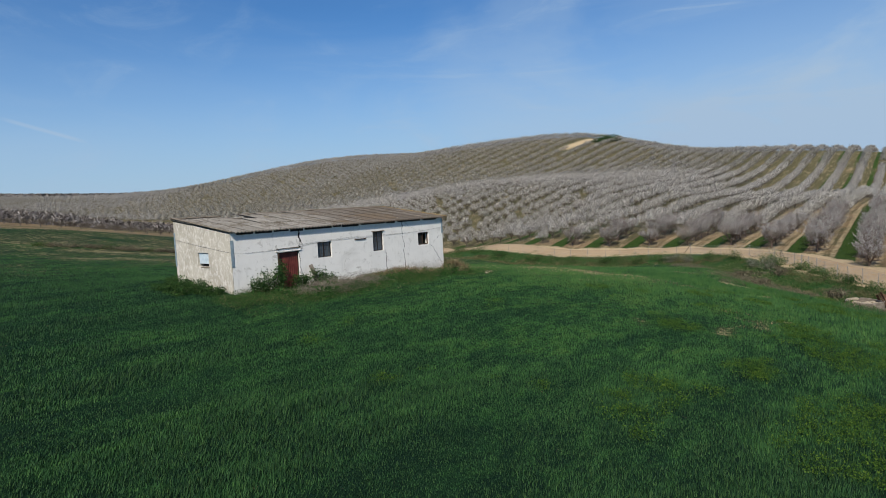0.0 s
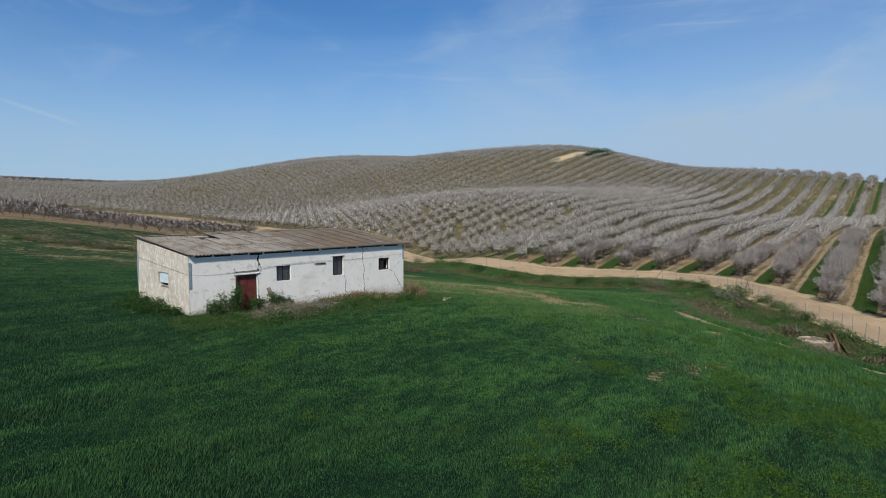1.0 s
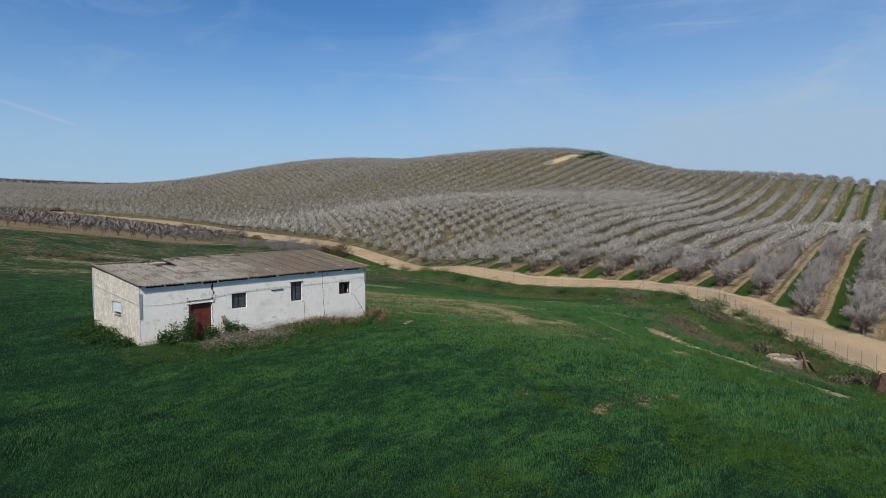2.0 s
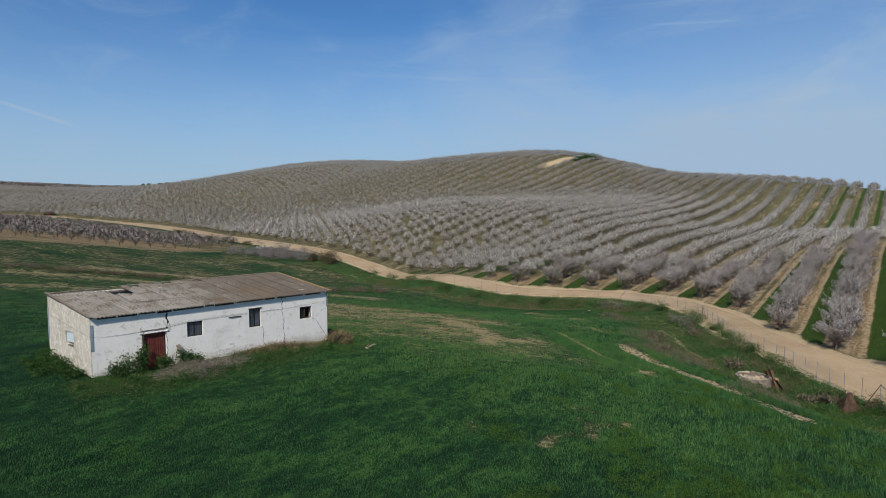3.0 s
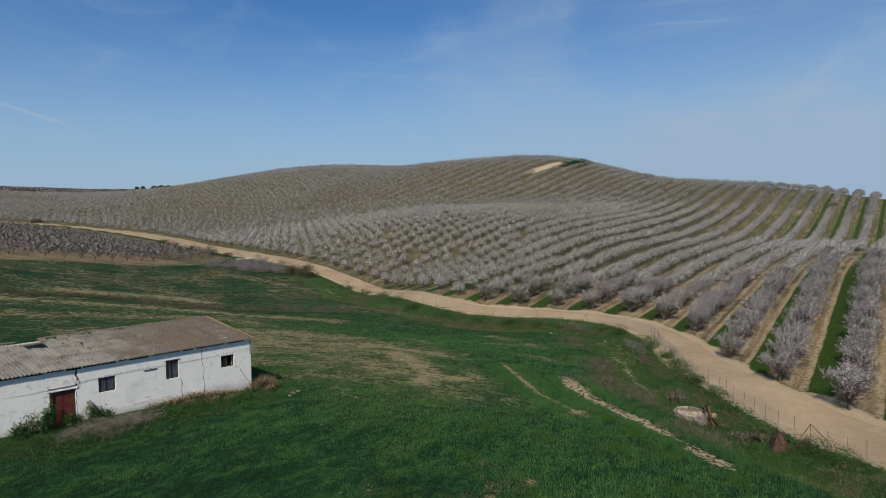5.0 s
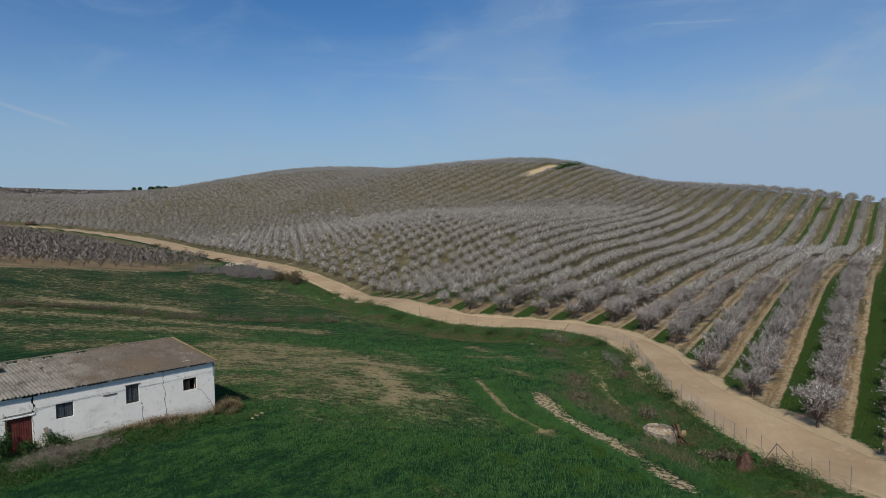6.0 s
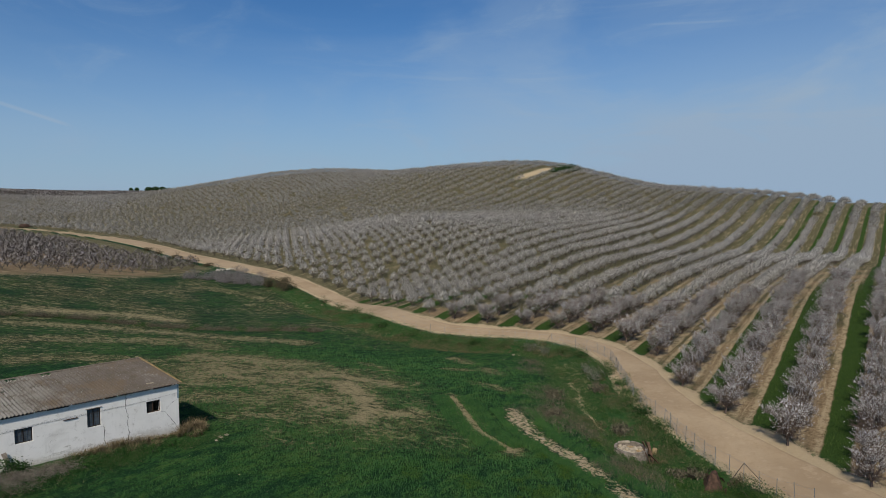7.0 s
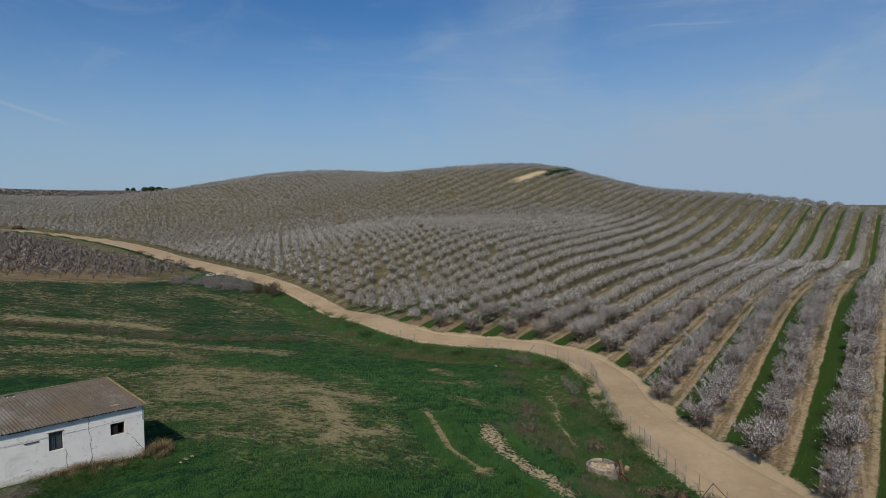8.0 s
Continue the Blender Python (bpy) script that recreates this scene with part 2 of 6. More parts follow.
    till = k.mix(k.math("MULTIPLY", k.math("MULTIPLY", mown, k.step(k.noise(1.7, 6, 0.75), 0.38, 0.56)), 0.7), till, (0.43, 0.34, 0.21))
    green = k.mix(fine, (0.020, 0.046, 0.009), (0.046, 0.080, 0.017))
    floor = k.mix(lane, till, green)
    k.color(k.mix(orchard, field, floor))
    k.bump(k.math("ADD", k.math("ADD", k.math("MULTIPLY", fine, 0.7), grain), k.math("MULTIPLY", streak, 2.5)), 1.0, 0.14)
    return k.m


def road_material():
    k = Mat("sandy_track", rough=0.95, spec=0.15)
    big = k.noise(0.16, 5, 0.6)
    fine = k.noise(2.4, 6, 0.7)
    c = k.mix(k.step(big, 0.3, 0.7), (0.285, 0.206, 0.126), (0.365, 0.275, 0.174))
    c = k.mix(k.math("MULTIPLY", k.step(fine, 0.45, 0.72), 0.55), c, (0.28, 0.20, 0.12))
    c = k.mix(k.math("MULTIPLY", k.step(k.noise(0.55, 7, 0.75), 0.52, 0.68), 0.4), c, (0.45, 0.35, 0.235))
    return k.color(c).bump(k.math("ADD", fine, k.noise(11, 3)), 0.6, 0.06).m


def blossom_material():
    k = Mat("almond_blossom", rough=0.8, spec=0.2)
    # dark brown sprigs among the petals paint the crown's shaded gaps
    c = k.ramp(k.island(), [(0.0, (0.055, 0.040, 0.034)), (0.40, (0.13, 0.104, 0.092)), (0.50, (0.36, 0.342, 0.325)), (0.76, (0.58, 0.56, 0.54)), (1.0, (0.82, 0.80, 0.785))])
    return k.petal(c, 0.1).m


def far_blossom_material():
    k = Mat("almond_blossom_far", rough=0.85, spec=0.15)
    c = k.ramp(k.island(), [(0.0, (0.40, 0.38, 0.352)), (0.45, (0.60, 0.575, 0.54)), (1.0, (0.84, 0.815, 0.78))])
    c = k.mix(k.math("MULTIPLY", k.step(k.noise(0.012, 3), 0.42, 0.62), 0.2), c, (0.36, 0.335, 0.25))
    return k.petal(c, 0.38).m


def hill_blossom_material():
    k = Mat("almond_blossom_hill", rough=0.9, spec=0.1)
    c = k.ramp(k.island(), [(0.0, (0.42, 0.40, 0.372)), (1.0, (0.60, 0.578, 0.548))])
    c = k.mix(k.math("MULTIPLY", k.step(k.noise(0.012, 3), 0.42, 0.62), 0.35), c, (0.33, 0.305, 0.22))
    return k.petal(c, 0.45).m


def bark_material():
    k = Mat("almond_bark", rough=0.9, spec=0.2)
    c = k.mix(k.noise(9, 5, 0.7), (0.060, 0.043, 0.036), (0.155, 0.115, 0.094))
    return k.color(c).bump(k.noise(30, 4), 0.5, 0.01).m


def leaf_material(name, stops, rough=0.7):
    k = Mat(name, rough=max(rough, 0.85), spec=0.08)
    return k.color(k.ramp(k.island(), stops)).m


def crop_material(stops):
    k = Mat("crop_blades", rough=0.7, spec=0.16)
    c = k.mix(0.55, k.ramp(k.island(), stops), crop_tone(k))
    return k.color(c).m


def plaster_material(name, base, worn, stain, amount):
    k = Mat(name, rough=0.92, spec=0.2)
    coarse = k.noise(0.9, 6, 0.62)
    patch = k.noise(2.3, 7, 0.7, None, 0.5)
    streak = k.noise(1.5, 5, 0.6, k.mapped((2.2, 2.2, 0.35)))
    c = k.mix(k.math("MULTIPLY", k.step(coarse, 0.40, 0.75), 0.32), base, worn)
    c = k.mix(k.math("MULTIPLY", k.step(patch, 0.54, 0.70), amount), c, stain)
    c = k.mix(k.math("MULTIPLY", k.step(k.noise(0.42, 6, 0.7, k.mapped((1.0, 1.0, 0.8)), 0.8), 0.56, 0.74), 0.32), c, stain)
    c = k.mix(k.math("MULTIPLY", k.step(streak, 0.54, 0.74), 0.45), c, worn)
    place = k.n.new("ShaderNodeSeparateXYZ")
    k.link(k.co, place.inputs["Vector"])
    damp = k.math("ADD", k.math("MULTIPLY", place.outputs["Z"], -0.9), k.math("MULTIPLY", k.noise(0.7, 6, 0.7), 1.7))
    c = k.mix(k.math("MULTIPLY", k.step(damp, 0.42, 0.95), 0.6), c, stain)
    return k.color(c).bump(k.math("ADD", k.noise(6, 6, 0.65), k.math("MULTIPLY", patch, 0.5)), 0.35, 0.03).m


def gable_material():
    k = Mat("weathered_plaster", rough=0.95, spec=0.1)
    c = k.mix(k.step(k.noise(0.8, 6, 0.65), 0.35, 0.65), (0.47, 0.44, 0.37), (0.39, 0.36, 0.30))
    flake = k.noise(3.4, 8, 0.78, k.mapped((1.3, 1.3, 0.8)), 0.6)
    c = k.mix(k.math("MULTIPLY", k.step(flake, 0.49, 0.59), 0.62), c, (0.70, 0.68, 0.63))
    c = k.mix(k.math("MULTIPLY", k.step(k.noise(1.4, 6, 0.7, k.mapped((2.0, 2.0, 0.4))), 0.55, 0.7), 0.4), c, (0.34, 0.315, 0.265))
    return k.color(c).bump(k.math("ADD", k.noise(7, 6, 0.65), flake), 0.5, 0.03).m


def roof_material():
    k = Mat("fibre_cement", rough=0.95, spec=0.15)
    at = k.n.new("ShaderNodeNewGeometry").outputs["Position"]
    place = k.n.new("ShaderNodeSeparateXYZ")
    k.link(at, place.inputs["Vector"])
    lichen = k.noise(1.3, 7, 0.72, at)
    dots = k.noise(9.0, 5, 0.75, at)
    broad = k.noise(0.45, 6, 0.65, at)
    # greyer, cleaner sheets at the gable end, brown lichen over the rest
    aged = k.step(k.math("ADD", place.outputs["X"], k.math("MULTIPLY", k.math("SUBTRACT", broad, 0.5), 9.0)), 4.0, 10.0)
    tone = k.mix(k.piece(), (0.165, 0.155, 0.138), (0.232, 0.218, 0.196))
    tone = k.mix(k.math("MULTIPLY", aged, 0.8), tone, (0.080, 0.064, 0.052))
    c = k.mix(k.math("MULTIPLY", k.step(lichen, 0.47, 0.62), 0.75), tone, (0.085, 0.070, 0.052))
    c = k.mix(k.math("MULTIPLY", k.step(dots, 0.56, 0.68), 0.6), c, (0.36, 0.34, 0.31))
    c = k.mix(k.math("MULTIPLY", k.math("MULTIPLY", k.step(broad, 0.50, 0.62), aged), 0.35), c, (0.135, 0.092, 0.052))
    c = k.mix(k.math("MULTIPLY", k.step(k.noise(0.8, 4, 0.6, at, 0.6), 0.60, 0.70), 0.3), c, (0.28, 0.26, 0.235))
    return k.color(c).bump(dots, 0.4, 0.01).m


def simple(name, a, b, scale, rough=0.85, metal=0.0, bump=0.3, detail=5):
    k = Mat(name, rough=rough, metal=metal, spec=0.12 if rough > 0.8 else 0.3)
    f = k.noise(scale, detail, 0.65)
    return k.color(k.mix(k.step(f, 0.3, 0.7), a, b)).bump(f, bump, 0.01).m


M_GROUND = ground_material()
M_ROAD = road_material()
M_BLOSSOM = blossom_material()
M_BLOSSOM_FAR = far_blossom_material()
M_BARK = bark_material()
M_BLOSSOM_HILL = hill_blossom_material()
M_BLOSSOM_DIM = leaf_material("almond_twigs_late", [(0.0, (0.14, 0.126, 0.12)), (0.6, (0.22, 0.202, 0.198)), (1.0, (0.34, 0.322, 0.325))], 0.9)
M_TWIG = leaf_material("almond_twigs_bare", [(0.0, (0.105, 0.088, 0.07)), (1.0, (0.185, 0.16, 0.132))], 0.9)
M_WHITE = plaster_material("whitewashed_plaster", (0.73, 0.715, 0.68), (0.55, 0.54, 0.51), (0.37, 0.35, 0.315), 0.6)
M_GABLE = gable_material()
M_BARE = simple("bare_grey_plaster", (0.42, 0.405, 0.37), (0.74, 0.72, 0.68), 5.0, 0.95, 0.0, 0.3, 8)
M_ROOF = roof_material()
M_LICHEN = simple("lichened_mortar", (0.15, 0.115, 0.060), (0.31, 0.22, 0.095), 4.0)
M_DOOR = simple("maroon_sheet_door", (0.095, 0.022, 0.018), (0.15, 0.040, 0.030), 3.0, 0.6)
M_DARK = simple("dark_fill", (0.012, 0.012, 0.012), (0.03, 0.028, 0.025), 5.0)
M_IRON = simple("dark_iron", (0.03, 0.028, 0.027), (0.08, 0.06, 0.05), 9.0, 0.6, 0.6)
M_CONCRETE = simple("grey_concrete", (0.13, 0.11, 0.088), (0.29, 0.25, 0.20), 2.2, 0.95)
M_STONE = simple("pale_stone", (0.25, 0.21, 0.15), (0.42, 0.36, 0.27), 3.0, 0.95)
M_YELLOW_STONE = simple("ochre_stone", (0.26, 0.185, 0.10), (0.38, 0.28, 0.16), 3.0, 0.95)
M_RIDGE = simple("weathered_mortar", (0.11, 0.09, 0.068), (0.22, 0.19, 0.15), 5.0)
M_RUST = simple("rusted_iron", (0.036, 0.025, 0.019), (0.105, 0.062, 0.042), 4.0, 0.9, 0.1)
M_OLDWOOD = simple("rotten_brown_wood", (0.065, 0.040, 0.026), (0.16, 0.10, 0.065), 6.0)
M_BLUE = simple("pale_blue_paint", (0.36, 0.46, 0.52), (0.55, 0.62, 0.65), 5.0, 0.7)
M_GREYBLUE = simple("grey_blue_paint", (0.16, 0.22, 0.26), (0.24, 0.30, 0.33), 5.0, 0.7)
M_CABLE = simple("black_cable", (0.02, 0.02, 0.02), (0.05, 0.05, 0.05), 3.0, 0.6)
M_STEEL = simple("galvanised_steel", (0.22, 0.23, 0.24), (0.36, 0.37, 0.38), 8.0, 0.5, 0.7)
M_WOOD = simple("grey_weathered_wood", (0.14, 0.115, 0.09), (0.28, 0.24, 0.20), 7.0)
M_WATER = simple("pale_gravel_heap", (0.40, 0.36, 0.29), (0.58, 0.53, 0.45), 3.0)
# bluish grey in the pane colour stands for the reflected sky
glass = Mat("sky_tinted_glass", rough=0.25, spec=0.5)
glass.color(glass.mix(glass.noise(4, 4), (0.05, 0.065, 0.08), (0.13, 0.155, 0.18)))
M_GLASS = glass.m
M_ALLEY = leaf_material("alley_grass_blades", [(0.0, (0.017, 0.042, 0.008)), (0.6, (0.036, 0.070, 0.014)), (1.0, (0.068, 0.096, 0.025))])
M_CROP = crop_material([(0.0, (0.004, 0.020, 0.009)), (0.40, (0.020, 0.068, 0.019)), (0.80, (0.048, 0.128, 0.030)), (1.0, (0.090, 0.175, 0.045))])
M_WEED = leaf_material("yellow_green_weeds", [(0.0, (0.016, 0.044, 0.008)), (0.6, (0.040, 0.086, 0.013)), (1.0, (0.080, 0.130, 0.020))])
M_STRAW = leaf_material("dry_stalks", [(0.0, (0.10, 0.078, 0.045)), (0.5, (0.19, 0.15, 0.085)), (1.0, (0.31, 0.25, 0.145))], 0.9)
M_RANK = leaf_material("rank_weed_leaves", [(0.0, (0.010, 0.036, 0.009)), (0.6, (0.030, 0.082, 0.018)), (1.0, (0.068, 0.130, 0.034))])
M_DRYGRASS = leaf_material("dry_grass_blades", [(0.0, (0.075, 0.055, 0.03)), (0.6, (0.17, 0.13, 0.072)), (1.0, (0.33, 0.265, 0.16))], 0.9)
M_STALK = leaf_material("old_verge_stalks", [(0.0, (0.045, 0.055, 0.022)), (0.5, (0.085, 0.088, 0.038)), (1.0, (0.18, 0.155, 0.085))], 0.9)
M_SCRUB = leaf_material("verge_scrub_leaves", [(0.0, (0.014, 0.042, 0.011)), (0.55, (0.044, 0.094, 0.024)), (0.85, (0.088, 0.128, 0.040)), (1.0, (0.20, 0.175, 0.095))])
M_BUSH = leaf_material("dark_green_leaves", [(0.0, (0.007, 0.024, 0.006)), (0.6, (0.025, 0.064, 0.016)), (1.0, (0.065, 0.11, 0.030))])
M_GREYBUSH = leaf_material("grey_twigs", [(0.0, (0.045, 0.040, 0.026)), (0.6, (0.112, 0.100, 0.066)), (1.0, (0.22, 0.198, 0.14))], 0.9)
M_THICKET = leaf_material("lilac_grey_twigs", [(0.0, (0.09, 0.08, 0.074)), (0.6, (0.17, 0.155, 0.148)), (1.0, (0.29, 0.27, 0.265))], 0.9)
M_CANE = leaf_material("dead_canes", [(0.0, (0.07, 0.058, 0.045)), (0.6, (0.17, 0.145, 0.115)), (1.0, (0.32, 0.285, 0.24))], 0.9)
M_BROWNBUSH = leaf_material("russet_twigs", [(0.0, (0.036, 0.032, 0.018)), (0.6, (0.088, 0.074, 0.042)), (1.0, (0.18, 0.145, 0.088))], 0.9)
M_PALEBUSH = leaf_material("silvery_leaves", [(0.0, (0.05, 0.06, 0.036)), (0.6, (0.13, 0.14, 0.095)), (1.0, (0.27, 0.275, 0.215))], 0.8)


# ---- building blocks ----
def mesh_np(name, verts, faces):
    """A mesh from arrays of corners and triangles (or quads)."""
    me = bpy.data.meshes.new(name)
    k = faces.shape[1]
    me.vertices.add(len(verts))
    me.vertices.foreach_set("co", np.ascontiguousarray(verts, dtype=np.float32).ravel())
    me.loops.add(faces.size)
    me.loops.foreach_set("vertex_index", np.ascontiguousarray(faces, dtype=np.int32).ravel())
    me.polygons.add(len(faces))
    me.polygons.foreach_set("loop_start", np.arange(0, faces.size, k, dtype=np.int32))
    me.update(calc_edges=True)
    return me


def put_mesh(name, me, material, parent=None, label=""):
    me.materials.append(material)
    ob = new(name, me)
    if parent is not None:
        ob.parent = parent
    return tagged(ob, label) if label else ob


def part(name, bm, material, parent=None, label=""):
    me = bpy.data.meshes.new(name)
    bm.normal_update()
    bm.to_mesh(me)
    bm.free()
    return put_mesh(name, me, material, parent, label)


def box(bm, a, b, m=None):
    """A box between two corners, turned by m."""
    vs = [bm.verts.new((x, y, z)) for x in (a[0], b[0]) for y in (a[1], b[1]) for z in (a[2], b[2])]
    for f in ((0, 1, 3, 2), (4, 6, 7, 5), (0, 4, 5, 1), (2, 3, 7, 6), (0, 2, 6, 4), (1, 5, 7, 3)):
        bm.faces.new([vs[i] for i in f])
    if m is not None:
        bmesh.ops.transform(bm, matrix=m, verts=vs)
    return vs


def rounded_box(a, b, r=0.01, m=None):
    bm = bmesh.new()
    box(bm, a, b)
    bmesh.ops.recalc_face_normals(bm, faces=bm.faces)
    bmesh.ops.bevel(bm, geom=bm.edges[:], offset=r, segments=1, affect="EDGES")
    if m is not None:
        bmesh.ops.transform(bm, matrix=m, verts=bm.verts)
    return bm


def tube(bm, points, radii, sides=6):
    """A tapered tube along points, closed at both ends."""
    rings = []
    pts = [Vector(p) for p in points]
    for i, p in enumerate(pts):
        d = (pts[min(i + 1, len(pts) - 1)] - pts[max(i - 1, 0)]).normalized()
        a = d.orthogonal().normalized()
        b = d.cross(a)
        rings.append([bm.verts.new(p + radii[i] * (math.cos(2 * math.pi * j / sides) * a + math.sin(2 * math.pi * j / sides) * b)) for j in range(sides)])
    for r0, r1 in zip(rings, rings[1:]):
        for j in range(sides):
            bm.faces.new((r0[j], r0[(j + 1) % sides], r1[(j + 1) % sides], r1[j]))
    bm.faces.new(rings[0][::-1])
    bm.faces.new(rings[-1])


def bm_tube(points, radii, sides=6):
    bm = bmesh.new()
    tube(bm, points, radii, sides)
    return bm


def empty(name, at, label, category, group="", turn=0.0):
    ob = new(name)
    ob.empty_display_size = 0.2
    ob.location = at
    ob.rotation_euler = (0, 0, turn)
    return tagged(ob, label, category, group)


def flakes(centres, size, rng, stretch=1.0, lift=0.0):
    """Small triangles turned at random round given centres: corners and faces. stretch lengthens them, lift turns them upright."""
    n = len(centres)
    a = rng.normal(size=(n, 3))
    a[:, 2] += lift
    a /= np.linalg.norm(a, axis=1)[:, None]
    b = np.cross(a, rng.normal(size=(n, 3)))
    b /= np.linalg.norm(b, axis=1)[:, None] + 1e-9
    s = np.broadcast_to(np.asarray(size, dtype=float), (n,))[:, None] * rng.uniform(0.65, 1.35, (n, 1))
    v = np.empty((n, 3, 3))
    v[:, 0] = centres + a * s * stretch
    v[:, 1] = centres - a * s * 0.5 * stretch + b * s * 0.6
    v[:, 2] = centres - a * s * 0.5 * stretch - b * s * 0.6
    return v.reshape(-1, 3), np.arange(3 * n).reshape(-1, 3)


def sticks(starts, ends, r0, r1, sides=3):
    """Many tapered twigs at once: corners and triangles."""
    n = len(starts)
    d = ends - starts
    d = d / (np.linalg.norm(d, axis=1)[:, None] + 1e-9)
    ref = np.where(np.abs(d[:, 2:3]) < 0.8, np.array([[0, 0, 1.0]]), np.array([[1.0, 0, 0]]))
    a = np.cross(d, ref)
    a /= np.linalg.norm(a, axis=1)[:, None] + 1e-9
    b = np.cross(d, a)
    ang = np.arange(sides) * 2 * np.pi / sides
    off = np.cos(ang)[None, :, None] * a[:, None] + np.sin(ang)[None, :, None] * b[:, None]
    lo = starts[:, None] + off * np.broadcast_to(r0, (n,))[:, None, None]
    hi = ends[:, None] + off * np.broadcast_to(r1, (n,))[:, None, None]
    v = np.concatenate([lo, hi], axis=1).reshape(-1, 3)
    f = []
    for j in range(sides):
        k = (j + 1) % sides
        f += [(j, k, sides + k), (j, sides + k, sides + j)]
    f = (np.array(f)[None] + (np.arange(n) * 2 * sides)[:, None, None]).reshape(-1, 3)
    return v, f


def joined(pieces):
    vs, fs, n = [], [], 0
    for v, f in pieces:
        vs.append(v)
        fs.append(f + n)
        n += len(v)
    return np.concatenate(vs), np.concatenate(fs)


# ---- the lie of the land ----
def lattice_noise(x, y, seed=0):
    """Smooth noise between 0 and 1 over the plan."""
    xi, yi = np.floor(x).astype(np.int64), np.floor(y).astype(np.int64)
    u, v = x - xi, y - yi
    u, v = u * u * (3 - 2 * u), v * v * (3 - 2 * v)

    def corner(i, j):
        k = (i * 374761393 + j * 668265263 + seed * 974634777) & 0x7FFFFFFF
        k = ((k ^ (k >> 13)) * 1274126177) & 0x7FFFFFFF
        return ((k ^ (k >> 16)) & 0xFFFF) / 65535.0

    return (corner(xi, yi) * (1 - u) + corner(xi + 1, yi) * u) * (1 - v) + (corner(xi, yi + 1) * (1 - u) + corner(xi + 1, yi + 1) * u) * v


def layered(x, y, scale, seed=0, octaves=4):
    total, amp, norm = 0.0, 1.0, 0.0
    for o in range(octaves):
        total = total + amp * lattice_noise(x / scale * 2 ** o, y / scale * 2 ** o, seed + o)
        norm += amp
        amp *= 0.55
    return total / norm


# swells and hollows: x, y, reach, height
FIELD = [(47.5, -24, 5, -0.6), (0, 0, 28, 1.73), (45, -12, 26, 0.44), (20, -35, 40, -2.59), (40, 70, 40, -3.35), (48, -20, 13, -2.1), (0, 3, 9, 0.49), (15, 2, 9, 0.54), (18, -8, 12, 0.84), (30, -4, 13, 0.08), (52, -8, 11, -0.36)]
VALLEY = [(75, 0, 32, 1.7), (60, 30, 32, -0.18), (85, 75, 36, -2.54), (100, -15, 34, -1.56), (70, 125, 42, -8.42), (20, 120, 45, 6.65), (125, 115, 45, 10.12), (65, 22, 15, -3.97), (81, 42, 16, 2.23), (77, 66, 18, -2.31), (68, -8, 11, -1.14), (105, 0, 22, -4.05), (85, -30, 20, -0.1)]
SLOPES = [(140, 0, 42, 8.59), (135, 60, 45, -2.21), (100, 190, 60, -1.48), (185, 10, 45, -6.35), (190, 80, 50, 8.36), (200, 150, 55, -5.5), (240, 200, 60, 20.98), (300, 60, 50, 10.98), (310, 120, 50, 5.93), (320, 195, 45, 10.17), (370, 190, 55, 6.17), (60, -80, 50, -3.76), (250, 150, 35, -2.0), (325, 200, 30, 2.1)]
HILLS = [(200, 260, 70, 3.78), (230, 370, 75, 18.86), (150, 330, 80, -6.1), (260, 290, 70, 1.98), (360, 20, 70, 6.69), (300, -80, 90, -0.33), (150, -100, 80, 3.19), (-60, 20, 70, 1.11), (380, 320, 110, 24.4), (320, 480, 110, 14.66), (-60, 140, 90, 5.02), (60, 330, 100, -2.65), (-100, 450, 170, 10.42), (40, 650, 190, 16.35), (250, 760, 190, -2.03), (420, 950, 220, 31.09), (-40, 900, 220, 17.5), (500, 100, 110, 2.68), (-80, -90, 80, 3.47)]

# the rounded brow of the near orchard, all of one reach: x, y, height
BROW = [(94, -23, 2.65), (91, -9, -1.12), (89, 5, -0.4), (86, 18, 0.85), (83, 34, -0.16), (110, -20, 2.1), (107, -6, 0.99), (104, 8, -0.59), (102, 21, -1.09), (99, 37, -0.19), (127, -17, 0.32), (125, -3, 0.32), (122, 11, -0.26), (120, 25, -0.77), (117, 40, 0.39),
        (144, 1, -0.39), (142, 15, -1.41), (139, 28, -1.59), (136, 44, 0.41), (170, -9, 0.18), (167, 5, 0.29), (164, 19, -0.4), (162, 33, -1.25), (159, 48, -0.55), (194, -4, 0.41), (192, 10, 0.16), (189, 23, -0.82), (186, 37, -0.61), (183, 53, 0.12)]


def land(x, y):
    """The broad height of the land."""
    z = np.full(np.shape(x), -4.0)
    for cx, cy, r, k in FIELD + VALLEY + SLOPES + HILLS:
        z = z + k * np.exp(-((x - cx) ** 2 + (y - cy) ** 2) / (2 * r * r))
    for cx, cy, k in BROW:
        z = z + k * np.exp(-((x - cx) ** 2 + (y - cy) ** 2) / 450.0)
    return z


